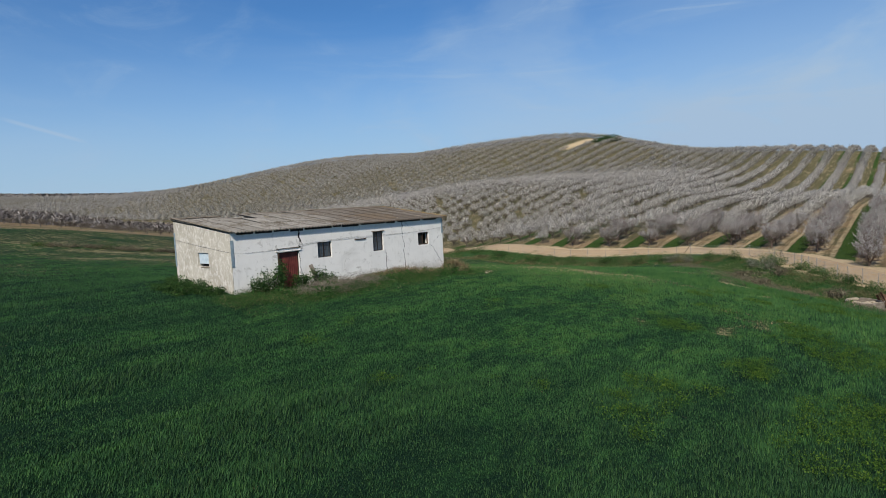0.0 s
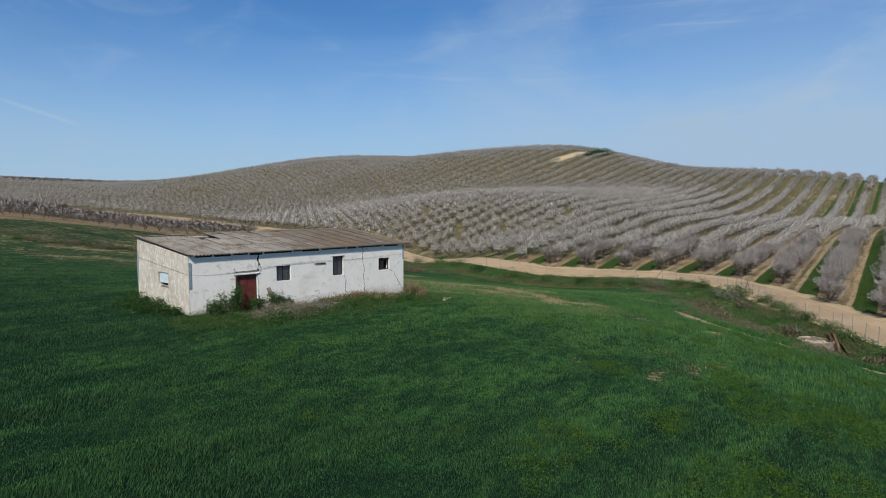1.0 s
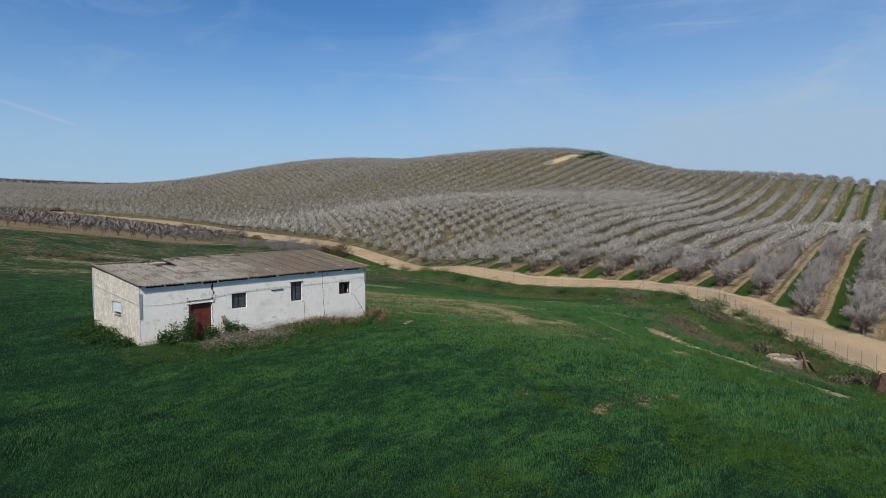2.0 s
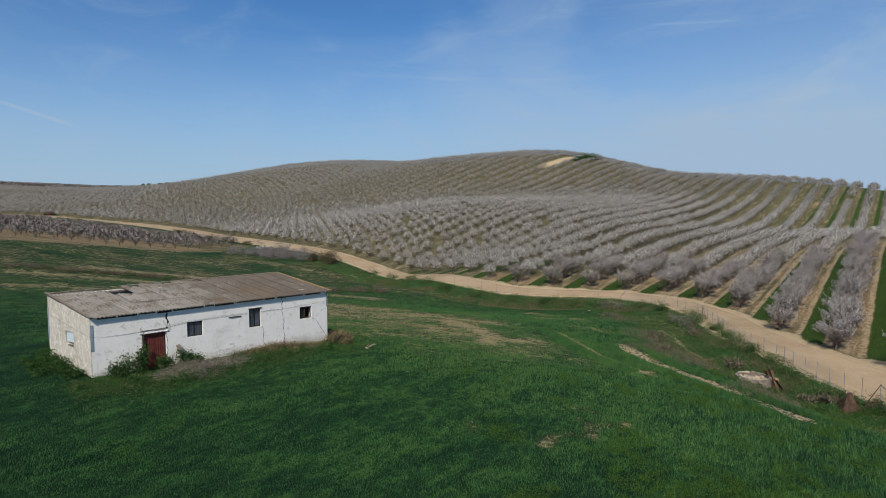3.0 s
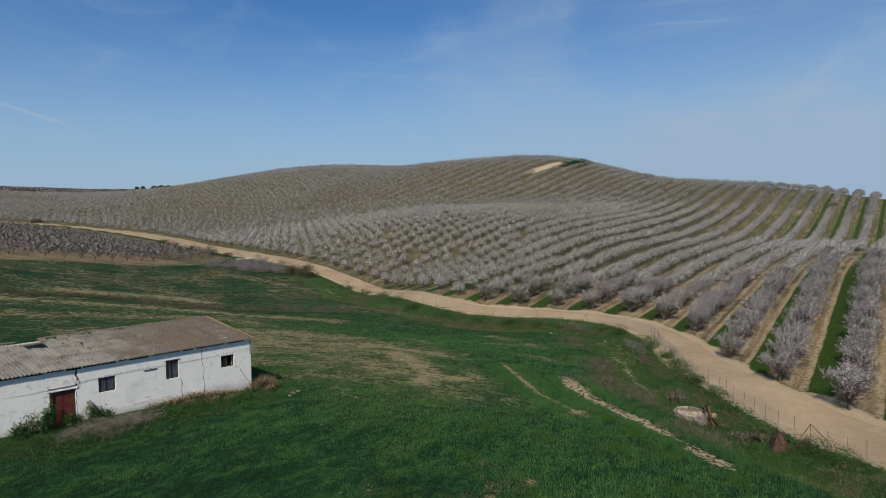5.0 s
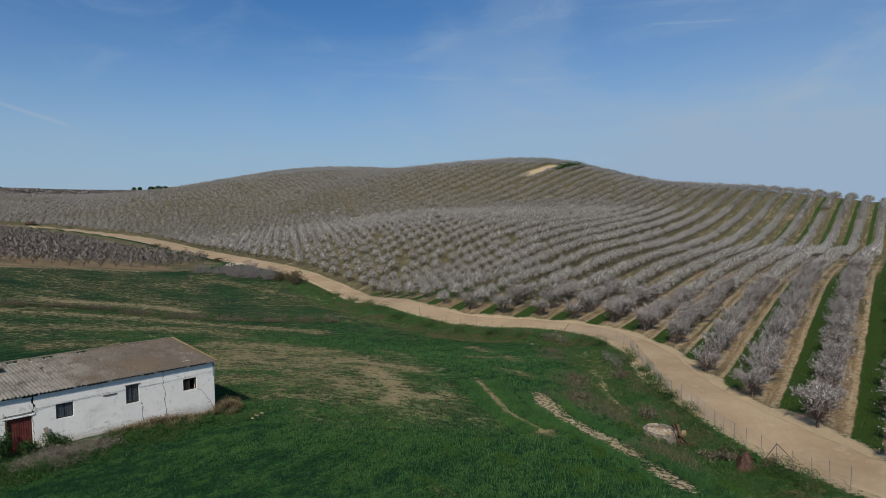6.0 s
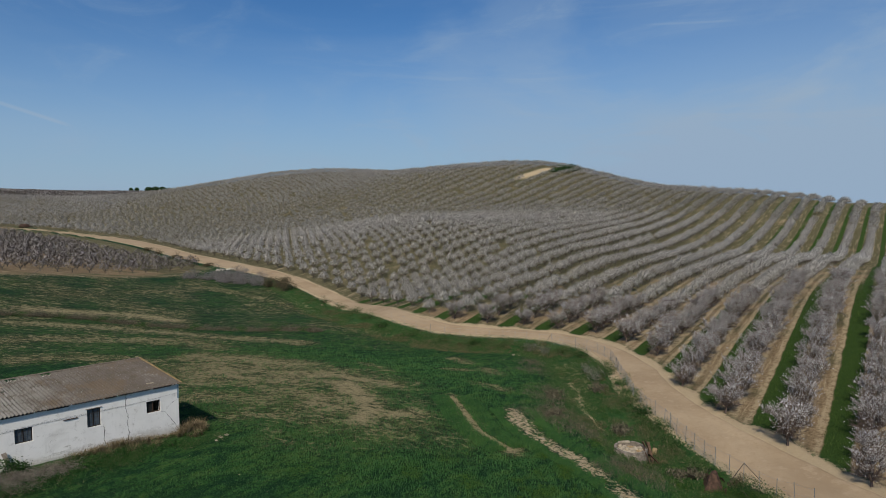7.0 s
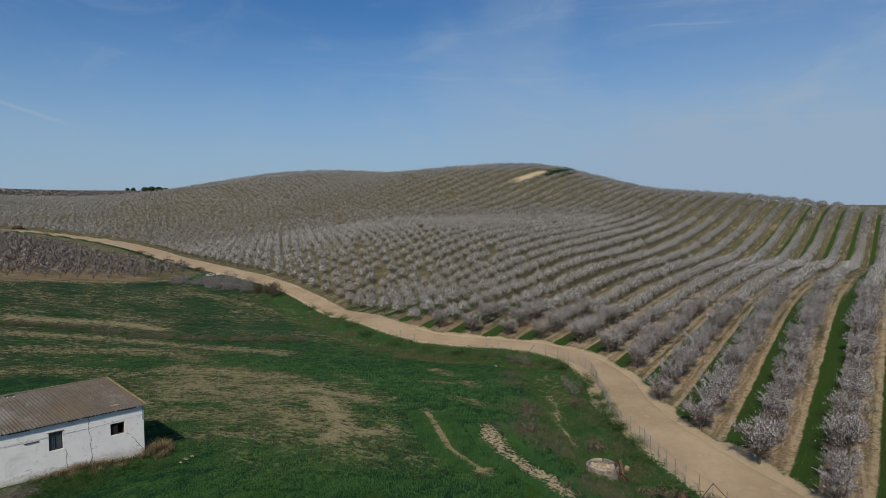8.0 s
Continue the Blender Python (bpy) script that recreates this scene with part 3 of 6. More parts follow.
# the track, from far to near: x, y, half width
TRACK = [(-40, 352, 2.2), (30, 345, 2.2), (58, 338, 2.2), (76, 312, 2.4), (86, 262, 3.6), (86, 214, 3.6), (82.2, 172, 3.4), (81.2, 136, 3.0), (81.8, 110, 2.4), (81.6, 95, 2.1), (79.6, 78, 2.2), (74.2, 58, 2.4),
         (70.0, 43, 2.3), (69.8, 33, 2.0), (72.4, 26, 1.8), (75.5, 19.5, 1.7), (76.9, 12, 1.9), (74.8, 4, 2.1), (69.0, -4.0, 2.7), (63.2, -9.5, 3.0), (59.2, -14.5, 3.0), (56.2, -19.7, 3.0), (54.0, -24.2, 3.0), (51.6, -29.2, 2.9), (47.6, -38, 2.8), (40, -56, 2.5), (25, -90, 2.5)]


def smooth_line(points, per=6):
    p = np.array(points, dtype=float)
    p = np.vstack([2 * p[0] - p[1], p, 2 * p[-1] - p[-2]])
    res = []
    for i in range(1, len(p) - 2):
        for k in range(per):
            t = k / per
            a, b, c, d = p[i - 1], p[i], p[i + 1], p[i + 2]
            res.append(0.5 * (2 * b + (c - a) * t + (2 * a - 5 * b + 4 * c - d) * t * t + (3 * b - a - 3 * c + d) * t ** 3))
    res.append(p[-2])
    return np.array(res)


TRACK_LINE = smooth_line(TRACK)


def beside(x, y, line):
    """For points of the plan: distance to the line, positive on its right hand as it runs, and the line's third value there."""
    best = np.full(np.shape(x), 1e9)
    side = np.zeros(np.shape(x))
    wide = np.zeros(np.shape(x))
    for a, b in zip(line[:-1], line[1:]):
        d = b[:2] - a[:2]
        n2 = d @ d
        t = np.clip(((x - a[0]) * d[0] + (y - a[1]) * d[1]) / n2, 0, 1)
        qx, qy = x - a[0] - t * d[0], y - a[1] - t * d[1]
        r = np.hypot(qx, qy)
        hit = r < best
        best = np.where(hit, r, best)
        side = np.where(hit, np.where(d[0] * qy - d[1] * qx > 0, -1.0, 1.0), side)
        if len(a) > 2:
            wide = np.where(hit, a[2] + t * (b[2] - a[2]), wide)
    return best * side, wide


def height(x, y):
    """The ground with the bank and ditch beside the track and small unevenness."""
    x, y = np.asarray(x, dtype=float), np.asarray(y, dtype=float)
    s, w = beside(x, y, TRACK_LINE)
    near = np.exp(-np.maximum(y - 60, 0) / 40.0)
    ditch = -0.75 * np.exp(-((s - w - 5.5) / 2.6) ** 2) * near
    z = land(x, y) + ditch
    rough = np.where(np.abs(s) < w + 0.6, 0.02, 0.16)
    return z + rough * (layered(x, y, 3.0, 5) - 0.5)


def height_at(x, y):
    return float(height(np.array([x]), np.array([y]))[0])


# ---- ground and track ----
def spaced(inner0, inner1, step, outer0, outer1, grow=1.09):
    mid = list(np.arange(inner0, inner1 + step * 0.5, step))
    lo, hi = [], []
    d, p = step, inner0
    while p > outer0:
        d = min(d * grow, 260)
        p -= d
        lo.append(p)
    d, p = step, inner1
    while p < outer1:
        d = min(d * grow, 260)
        p += d
        hi.append(p)
    return np.array(lo[::-1] + mid + hi)


LEFT_EDGE = [(-60, 76), (23.5, 110.5), (41, 117.5), (63, 125.5), (72, 131), (80, 134)]
WEED_BAND = [(-10, 78), (8, 71), (17.0, 67.5), (25.1, 63.9), (32.4, 56.3), (41.8, 49.3), (49.6, 46.0), (55, 42.5)]
BARE_PATH = [(44.4, -5.3), (43.4, -7.2), (42.1, -9.4), (41.2, -11.6), (40.8, -13.6), (40.5, -15.6), (40.2, -17.6), (39.6, -19.8), (38.5, -21.7), (37.6, -23.0)]
BARE_PATH2 = [(41.4, 0.0), (40.2, -2.4), (38.6, -5.0), (37.0, -7.8), (36.6, -10.2), (36.5, -11.8)]
CUT_BANK = [(61.1, -0.6), (57.5, -3.8), (54.4, -6.6), (52.3, -8.8), (50.3, -11.4)]
GULLY = [(74.1, 14.6), (72.2, 12.8), (70.2, 11.1)]
# thin places in the crop, as streaks: width, strength, line
STREAKS = [
    (1.5, 0.95, [(34.6, 8.6), (34.1, 7.3), (32.5, 2.9), (31.0, -0.2), (28.5, -2.6)]),
    (1.2, 0.90, [(31.0, -0.6), (31.9, -2.2), (34.4, -2.9)]),
    (1.5, 0.90, [(31.5, 14.6), (33.3, 13.6), (36.7, 12.4), (37.3, 9.0), (38.9, 6.3)]),
    (0.9, 0.60, [(44.7, 18.7), (44.2, 15.6), (43.8, 12.8)]),
    (0.8, 0.60, [(59.6, 18.2), (57.9, 13.6)]),
    (0.8, 0.65, [(52.0, 11.6), (53.3, 9.4)]),
    (0.9, 0.55, [(56.0, 9.2), (54.8, 5.6)]),
    (0.8, 0.55, [(49.0, 3.2), (49.3, 0.0)]),
    (2.6, 0.80, [(28.2, 29.5), (32.5, 25.4), (35.7, 20.5)]),
    (2.2, 0.66, [(20.9, 15.8), (26.2, 18.3), (29.3, 13.3), (33.5, 14.0)]),
    (2.4, 0.66, [(20.1, 9.4), (24.0, 6.9), (28.3, 6.9), (29.6, 3.2)]),
    (1.3, 0.60, [(19.6, 2.3), (22.2, 1.1), (25.0, -2.0)]),
    (2.4, 0.90, [(20.0, 73.0), (27.2, 69.8), (33.0, 69.0), (38.1, 63.0)]),
    (1.8, 0.72, [(8.0, 66.0), (16.1, 61.5), (25.6, 56.7), (31.5, 51.0), (36.8, 43.8), (45.9, 35.9)]),
    (2.4, 0.62, [(5.0, 53.0), (14.2, 49.7), (23.0, 46.7), (31.8, 41.0), (33.4, 35.6)]),
    (1.6, 0.55, [(40.5, 94.8), (61.6, 103.2), (65.7, 91.2), (68.9, 76.5)]),
    (2.4, 0.55, [(12.2, 36.7), (17.3, 35.6), (22.5, 29.2)]),
    (0.75, 1.0, BARE_PATH2),
    (1.3, 0.50, [(66.9, 4.6), (59.5, -2.2), (54.6, -6.2)]),
    (0.26, 0.62, [(14.8, -18.8), (15.6, -18.3), (16.6, -18.3)]),
    (0.24, 0.80, [(17.6, -18.7), (18.4, -19.1), (19.2, -18.8)]),
    (0.24, 0.75, [(19.7, -17.9), (20.3, -18.9), (21.9, -18.9)]),
    (0.22, 0.70, [(13.0, -15.7), (13.5, -15.4)]),
    (0.22, 0.60, [(20.9, -16.0), (21.4, -16.6), (21.5, -17.4)]),
]


def cover(x, y):
    """What covers the ground: orchard floor, thin crop, weeds, bare soil, each from 0 to 1."""
    s, w = beside(x, y, TRACK_LINE)
    edge, _ = beside(x, y, np.array(LEFT_EDGE, dtype=float))
    wob = 1.6 * (layered(x, y, 4.0, 11) - 0.5)
    east = np.clip((-s - w + wob) / 0.8, 0, 1)
    west = np.clip((-edge + wob) / 1.0, 0, 1) * np.clip((s - w - 2.5) / 1.0, 0, 1)
    orchard = np.maximum(east, west)
    dry = np.zeros(np.shape(x))
    warp = 1.5 * (layered(x, y, 3.2, 29) - 0.5)
    for wide, k, line in STREAKS:
        p, _ = beside(x, y, np.array(line, dtype=float))
        dry = np.maximum(dry, 0.84 * k * np.exp(-((p + warp * min(1.3, wide)) / (1.55 * wide)) ** 2))
    lean = np.clip((y - 14) / 30, 0, 1) * np.clip((150 - y) / 30, 0, 1) * (s > w + 4)
    dry = np.maximum(dry, 0.31 * lean * layered(x * 0.8 + y * 0.55, y * 0.8 - x * 0.55, 9.0, 19) * 1.6)
    thin = np.clip(1.5 * np.exp(-(((x - 30) / 11) ** 2 + ((y - 12) / 19) ** 2)), 0, 1)
    dry = np.maximum(dry, 0.63 * thin * np.clip(1.9 * layered(x * 0.75 + y * 0.7, (y * 0.75 - x * 0.7) * 0.45, 4.0, 23) - 0.2, 0, 1))
    verge = np.clip(1.1 - np.abs(s - w - 3.8) / 5.4, 0, 1) * (s > 0) * np.clip((130 - y) / 60, 0, 1) * 1.15
    band, _ = beside(x, y, np.array(WEED_BAND, dtype=float))
    verge = np.maximum(verge, np.clip(1.2 - np.abs(band) / 1.5, 0, 1))
    hx, hy = np.clip(x, 1.0, 16.5), np.clip(y, -1.6, 0.0)
    verge = np.maximum(verge, np.clip(1.1 - np.hypot(x - hx, y - hy) / 1.2, 0, 1))
    soil = np.zeros(np.shape(x))
    for line, wide in ((BARE_PATH, 1.45), (CUT_BANK, 0.42), (GULLY, 0.7)):
        p, _ = beside(x, y, np.array(line, dtype=float))
        soil = np.maximum(soil, 0.62 * np.clip(1.3 - np.abs(p + 1.3 * (layered(x, y, 2.5, 31) - 0.5)) / wide, 0, 1) * np.clip(0.35 + 1.5 * layered(x, y, 1.7, 37, 2), 0, 1))
    soil = np.maximum(soil, np.clip(1.4 - np.abs(np.abs(s) - w) / 0.9, 0, 1) * 0.75)
    soil = np.maximum(soil, 0.5 * np.clip(1.2 - np.abs(edge + 0.2) / 3.0, 0, 1) * (s > w + 1))
    p, _ = beside(x, y, np.array([(264, 175.5), (279, 177.0), (298, 180.5)]))
    sand = np.clip(1.5 - np.abs(p) / 3.2, 0, 1)
    orchard = orchard * (1 - sand)
    soil = np.maximum(soil, sand)
    apron = np.clip((s + w + 1.5 + wob * 1.6) / 0.8, 0, 1) * (s < 0) * np.clip((46 - y) / 12, 0, 1)
    orchard = orchard * (1 - apron)
    soil = np.maximum(soil, apron)
    return np.stack([orchard, dry, verge, soil], axis=-1)


gx = np.unique(np.concatenate([spaced(-30, 92, 0.7, -2600, 3600), np.arange(250, 350, 3.7)]))
gy = np.unique(np.concatenate([spaced(-40, 80, 0.8, -2200, 4200), np.arange(158, 214, 2.9)]))
GX, GY = np.meshgrid(gx, gy)
gz = height(GX, GY)
nx, ny = len(gx), len(gy)
idx = np.arange(nx * ny).reshape(ny, nx)
quads = np.stack([idx[:-1, :-1], idx[:-1, 1:], idx[1:, 1:], idx[1:, :-1]], axis=-1).reshape(-1, 4)
me = mesh_np("ground", np.stack([GX, GY, gz], axis=-1).reshape(-1, 3), quads)
layer = me.color_attributes.new("cover", "FLOAT_COLOR", "POINT")
layer.data.foreach_set("color", cover(GX, GY).reshape(-1, 4).astype(np.float32).ravel())
me.polygons.foreach_set("use_smooth", np.ones(len(quads), dtype=bool))
tagged(put_mesh("ground", me, M_GROUND), "rolling green crop field and orchard earth", "ground", kind="structure")

line = smooth_line(TRACK, 14)
step = np.gradient(line[:, :2], axis=0)
step /= np.linalg.norm(step, axis=1)[:, None]
side = np.stack([step[:, 1], -step[:, 0]], axis=1)
cols = np.linspace(-1, 1, 15)
rag = 0.55 * (layered(line[:, 0] * 1.0, line[:, 1] * 1.0, 2.2, 3) - 0.5)
RX = line[:, 0:1] + side[:, 0:1] * cols * (line[:, 2:3] + rag[:, None])
RY = line[:, 1:2] + side[:, 1:2] * cols * (line[:, 2:3] + rag[:, None])
rut = -0.05 * (np.exp(-((np.abs(cols) - 0.42) / 0.16) ** 2))[None, :]
lift = np.where(np.abs(cols) > 0.95, -0.12, 0.07)[None, :]
RZ = height(RX, RY) + lift + rut
idx = np.arange(RX.size).reshape(RX.shape)
quads = np.stack([idx[:-1, :-1], idx[1:, :-1], idx[1:, 1:], idx[:-1, 1:]], axis=-1).reshape(-1, 4)
me = mesh_np("road", np.stack([RX, RY, RZ], axis=-1).reshape(-1, 3), quads)
me.polygons.foreach_set("use_smooth", np.ones(len(quads), dtype=bool))
tagged(put_mesh("road", me, M_ROAD), "pale sandy farm track with faint wheel ruts", "road", kind="structure")


# ---- almond trees ----
def tree_skeleton(rng, limbs=5, tall=3.3, wide=1.75):
    """Branches of an open, vase-shaped almond tree: rows of start, end, radii; and the twig ends that carry blossom."""
    rows, tips = [], []
    fork = np.array([rng.normal(0, 0.05), rng.normal(0, 0.05), rng.uniform(0.5, 0.75)])
    rows.append((np.array([0, 0, -0.25]), fork, 0.14, 0.10))
    for i in range(limbs):
        az = 2 * np.pi * (i + rng.uniform(-0.25, 0.25)) / limbs
        out = np.array([np.cos(az), np.sin(az), 0])
        mid = fork + out * wide * rng.uniform(0.32, 0.45) + np.array([0, 0, rng.uniform(0.55, 0.9)])
        top = mid + out * wide * rng.uniform(0.15, 0.35) + np.array([0, 0, rng.uniform(0.8, 1.2)])
        rows += [(fork, mid, 0.075, 0.05), (mid, top, 0.05, 0.026)]
        for base, n, up in ((mid, 4, 0.55), (top, 4, 0.75), ((mid + top) / 2, 3, 0.65), ((fork + mid) / 2, 3, 0.12)):
            for _ in range(n):
                d = out * rng.uniform(0.1, 1.0) + rng.normal(0, 0.55, 3)
                d[2] = abs(d[2]) * 0.5 + up * rng.uniform(0.5, 1.3)
                end = base + d / np.linalg.norm(d) * rng.uniform(0.55, 1.05)
                rows.append((base, end, 0.022, 0.010))
                tips.append((base, end))
                for _ in range(1):
                    e2 = end + rng.normal(0, 0.28, 3) + np.array([0, 0, rng.uniform(0.05, 0.45)])
                    mid2 = (base + end) / 2 * 0.4 + end * 0.6
                    rows.append((mid2, e2, 0.010, 0.004))
                    tips.append((mid2, e2))
    scale = tall / max(r[1][2] for r in rows)
    return [(a * [1, 1, scale], b * [1, 1, scale], p, q) for a, b, p, q in rows], [(a * [1, 1, scale], b * [1, 1, scale]) for a, b in tips]


def tree_arrays(rng, blooms, size, limbs=5, tall=3.3, wide=2.1):
    """An almond tree near by: limbs, a spray of bare brown twigs, and blossom strung along the upper twigs."""
    rows, tips = tree_skeleton(rng, limbs, tall, wide)
    wood = [sticks(np.array([r[0] for r in rows]), np.array([r[1] for r in rows]), np.array([r[2] for r in rows]), np.array([r[3] for r in rows]), 3)]
    a, b = np.array([t[0] for t in tips]), np.array([t[1] for t in tips])
    n = 760
    pick = rng.integers(0, len(tips), n)
    start = a[pick] + (b - a)[pick] * rng.uniform(0.15, 1.0, (n, 1))
    way = (b - a)[pick] / (np.linalg.norm((b - a)[pick], axis=1)[:, None] + 1e-9) + 0.5 * (start - np.array([0, 0, 0.7])) / (np.linalg.norm(start - np.array([0, 0, 0.7]), axis=1)[:, None] + 1e-9) + rng.normal(0, 0.38, (n, 3))
    way /= np.linalg.norm(way, axis=1)[:, None]
    long = rng.uniform(0.35, 0.8, (n, 1))
    end = start + way * long
    end[:, 2] = np.maximum(end[:, 2], 0.25)
    wood.append(needles((start + end) / 2, way, 0.62, 0.028, rng))
    a, b = np.concatenate([a, start]), np.concatenate([b, end])
    share = np.clip(((a + b)[:, 2] / 2 / tall - 0.36) / 0.36, 0.04, 1.0)
    pick = rng.choice(len(a), blooms, p=share / share.sum())
    c = a[pick] + (b - a)[pick] * rng.uniform(0.05, 1.05, (blooms, 1)) + rng.normal(0, 0.035, (blooms, 3))
    way = (b - a)[pick] / (np.linalg.norm((b - a)[pick], axis=1)[:, None] + 1e-9) + rng.normal(0, 0.28, (blooms, 3)) + np.array([0, 0, 0.25])
    way /= np.linalg.norm(way, axis=1)[:, None]
    return joined(wood), needles(c, way, size * 3.6, size * 1.6, rng)


def needles(centres, way, long, wide, rng):
    """Thin pointed sprigs, one triangle each, that lie along the given ways: corners and faces."""
    n = len(centres)
    b = np.cross(way, rng.normal(size=(n, 3)))
    b /= np.linalg.norm(b, axis=1)[:, None] + 1e-9
    s = rng.uniform(0.6, 1.4, (n, 1))
    v = np.stack([centres + way * long * s * 0.55, centres - way * long * s * 0.45 + b * wide * s * 0.5, centres - way * long * s * 0.45 - b * wide * s * 0.5], axis=1)
    return v.reshape(-1, 3), np.arange(3 * n).reshape(-1, 3)


def far_tree(rng, blooms, long, wide_sprig, limbs=5, tall=3.2, wide=2.2, bare=0.02, inner=0.3):
    """A tree for the far rows: thick limbs, a rounded feathery crown of blossom sprigs, bare dark twigs low inside it
    that also paint its shaded underside.
    """
    rows, tips = tree_skeleton(rng, limbs, tall, wide)
    rows = [r for r in rows if r[3] > bare]
    wood = [sticks(np.array([r[0] for r in rows]), np.array([r[1] for r in rows]), np.array([r[2] for r in rows]), np.array([r[3] for r in rows]), 3)]
    heart = np.array([0, 0, 0.22 * tall])

    def sprigs(c, long, wide_sprig):
        out = c - heart
        out = out / (np.linalg.norm(out, axis=1)[:, None] + 1e-9) + rng.normal(0, 0.42, c.shape)
        return needles(c, out / np.linalg.norm(out, axis=1)[:, None], long, wide_sprig, rng)

    n = int(blooms * inner)
    az, q = rng.uniform(0, 2 * np.pi, n), np.sqrt(rng.uniform(0, 1, n))
    low = np.stack([q * np.cos(az) * wide * 0.86, q * np.sin(az) * wide * 0.86, tall * (0.20 + 0.38 * q * rng.uniform(0.4, 1.2, n))], axis=1)
    wood.append(sprigs(low, long * 1.1, wide_sprig * 0.8))
    n = blooms
    az = rng.uniform(0, 2 * np.pi, n)
    el = np.arcsin(rng.uniform(-0.10, 1.0, n))
    lump = 1 + 0.13 * np.sin(3 * az + rng.uniform(0, 6)) + 0.10 * np.sin(5 * az + 4 * el + rng.uniform(0, 6))
    q = lump * rng.uniform(0.55, 1.04, n)
    c = np.stack([q * np.cos(el) * np.cos(az) * wide, q * np.cos(el) * np.sin(az) * wide, 0.44 * tall + q * np.sin(el) * 0.54 * tall], axis=1)
    return joined(wood), sprigs(c, long, wide_sprig)


rng = np.random.default_rng(7)
C_ROW, S_ROW = math.cos(ROW_TURN), math.sin(ROW_TURN)


def row_places(u0, u1, k0, k1, gap_u, turn, gap_v, phase, stagger=0.35):
    """Places of trees on straight rows, with small irregularities: x, y."""
    k, u = np.meshgrid(np.arange(k0, k1), np.arange(u0, u1, gap_u))
    v = phase + gap_v * k + rng.normal(0, 0.09, k.shape)
    u = u + stagger * np.sin(k * 12.9) + rng.normal(0, 0.2, k.shape)
    c, n = math.cos(turn), math.sin(turn)
    return (u * c - v * n).ravel(), (u * n + v * c).ravel()


def rows_from_track(k0, k1, gap_u, reach, turn, gap_v, phase):
    """Places of trees on straight rows, each row beginning a step away from the track: x, y."""
    c, n = math.cos(turn), math.sin(turn)
    xs, ys = [], []
    probe = np.arange(20.0, 330.0, 0.5)
    for k in range(k0, k1):
        v = phase + gap_v * k
        s, w = beside(probe * c - v * n, probe * n + v * c, TRACK_LINE)
        room = np.where(probe * n + v * c < -8, 0.35, 1.9)
        inside = np.nonzero(s > -(w + room))[0]
        first = probe[inside[-1]] + 0.5 if len(inside) else 20.0
        u = np.arange(first + rng.uniform(0, 0.7), reach, gap_u)
        u = u + rng.normal(0, 0.2, len(u))
        vv = v + rng.normal(0, 0.09, len(u))
        xs.append(u * c - vv * n)
        ys.append(u * n + vv * c)
    return np.concatenate(xs), np.concatenate(ys)


tx, ty = rows_from_track(-4, 100, 3.75, 620, ROW_TURN, ROW_GAP, ROW_PHASE)
s, w = beside(tx, ty, TRACK_LINE)
sand = np.minimum(np.hypot((tx - 281) / 17, (ty - 176 - 0.13 * (tx - 281)) / 5.5), np.hypot((tx - 303) / 15, (ty - 175) / 5.0))
turn = np.degrees(np.arctan2(ty + 40, tx + 5))
far = np.hypot(tx, ty + 40)
crown_gap = (rng.uniform(0, 1, len(tx)) > 0.015) | (far < 130)
keep = (s < -(w + 0.3)) & (sand > 1) & (turn > 2.5) & (turn < 89) & (far < 350 + 3.4 * np.clip(turn - 15, 0, 90)) & crown_gap & (ty < 640)
main_x, main_y = tx[keep], ty[keep]

lx, ly = row_places(-100, 260, 0, 60, 4.0, LEFT_TURN, 5.4, 94.0, 2.0)
s, w = beside(lx, ly, TRACK_LINE)
edge, _ = beside(lx, ly, np.array(LEFT_EDGE, dtype=float))
turn = np.degrees(np.arctan2(ly + 40, lx + 5))
keep = (s > w + 5.0 + np.clip((ly - 150) * 0.25, 0, 12)) & (edge < -2.5) & (turn < 100) & (ly < 330)
left_x, left_y = lx[keep], ly[keep]

# trees that the camera passes nearest, each a thing of its own
TREE_LABEL = "leafless almond tree in pale blossom"
models = []
for i in range(6):
    r = np.random.default_rng(100 + i)
    tall = (3.2, 3.5, 2.9, 3.4, 3.1, 3.0)[i]
    wood, bloom = tree_arrays(r, 4600, 0.029, 6, tall, 1.08)
    tree = empty("almond_tree", (0, 0, 0), TREE_LABEL, "tree", "almond orchard")
    put_mesh("trunk", mesh_np("trunk", *wood), M_BARK, tree)
    put_mesh("crown", mesh_np("crown", *bloom), M_BLOSSOM, tree, "pale pinkish-white blossom")
    models.append(tree)
front = np.argsort(np.hypot(main_x - 45, main_y + 32))[:112]
is_front = np.zeros(len(main_x), dtype=bool)
is_front[front] = True
fx, fy = main_x[is_front], main_y[is_front]
fz = height(fx, fy)
for i in range(len(fx)):
    m = pose(fx[i], fy[i], fz[i], rng.normal(0, 2), rng.normal(0, 2), rng.uniform(0, 360)) @ Matrix.Diagonal((*(rng.uniform(0.94, 1.16) * np.array([1, 1, rng.uniform(0.9, 1.1)])), 1))
    if i < len(models):
        models[i].matrix_basis = m
    else:
        model = models[i % len(models)]
        t = copy_thing(model, Matrix())
        t.matrix_basis = m


def rounding(me, way):
    """Shade a crown of fine sprigs as the rounded mass that it is: its normals point outwards."""
    way = way / np.linalg.norm(way, axis=1)[:, None]
    me.attributes.new("custom_normal", "FLOAT_VECTOR", "POINT").data.foreach_set("vector", way.astype(np.float32).ravel())


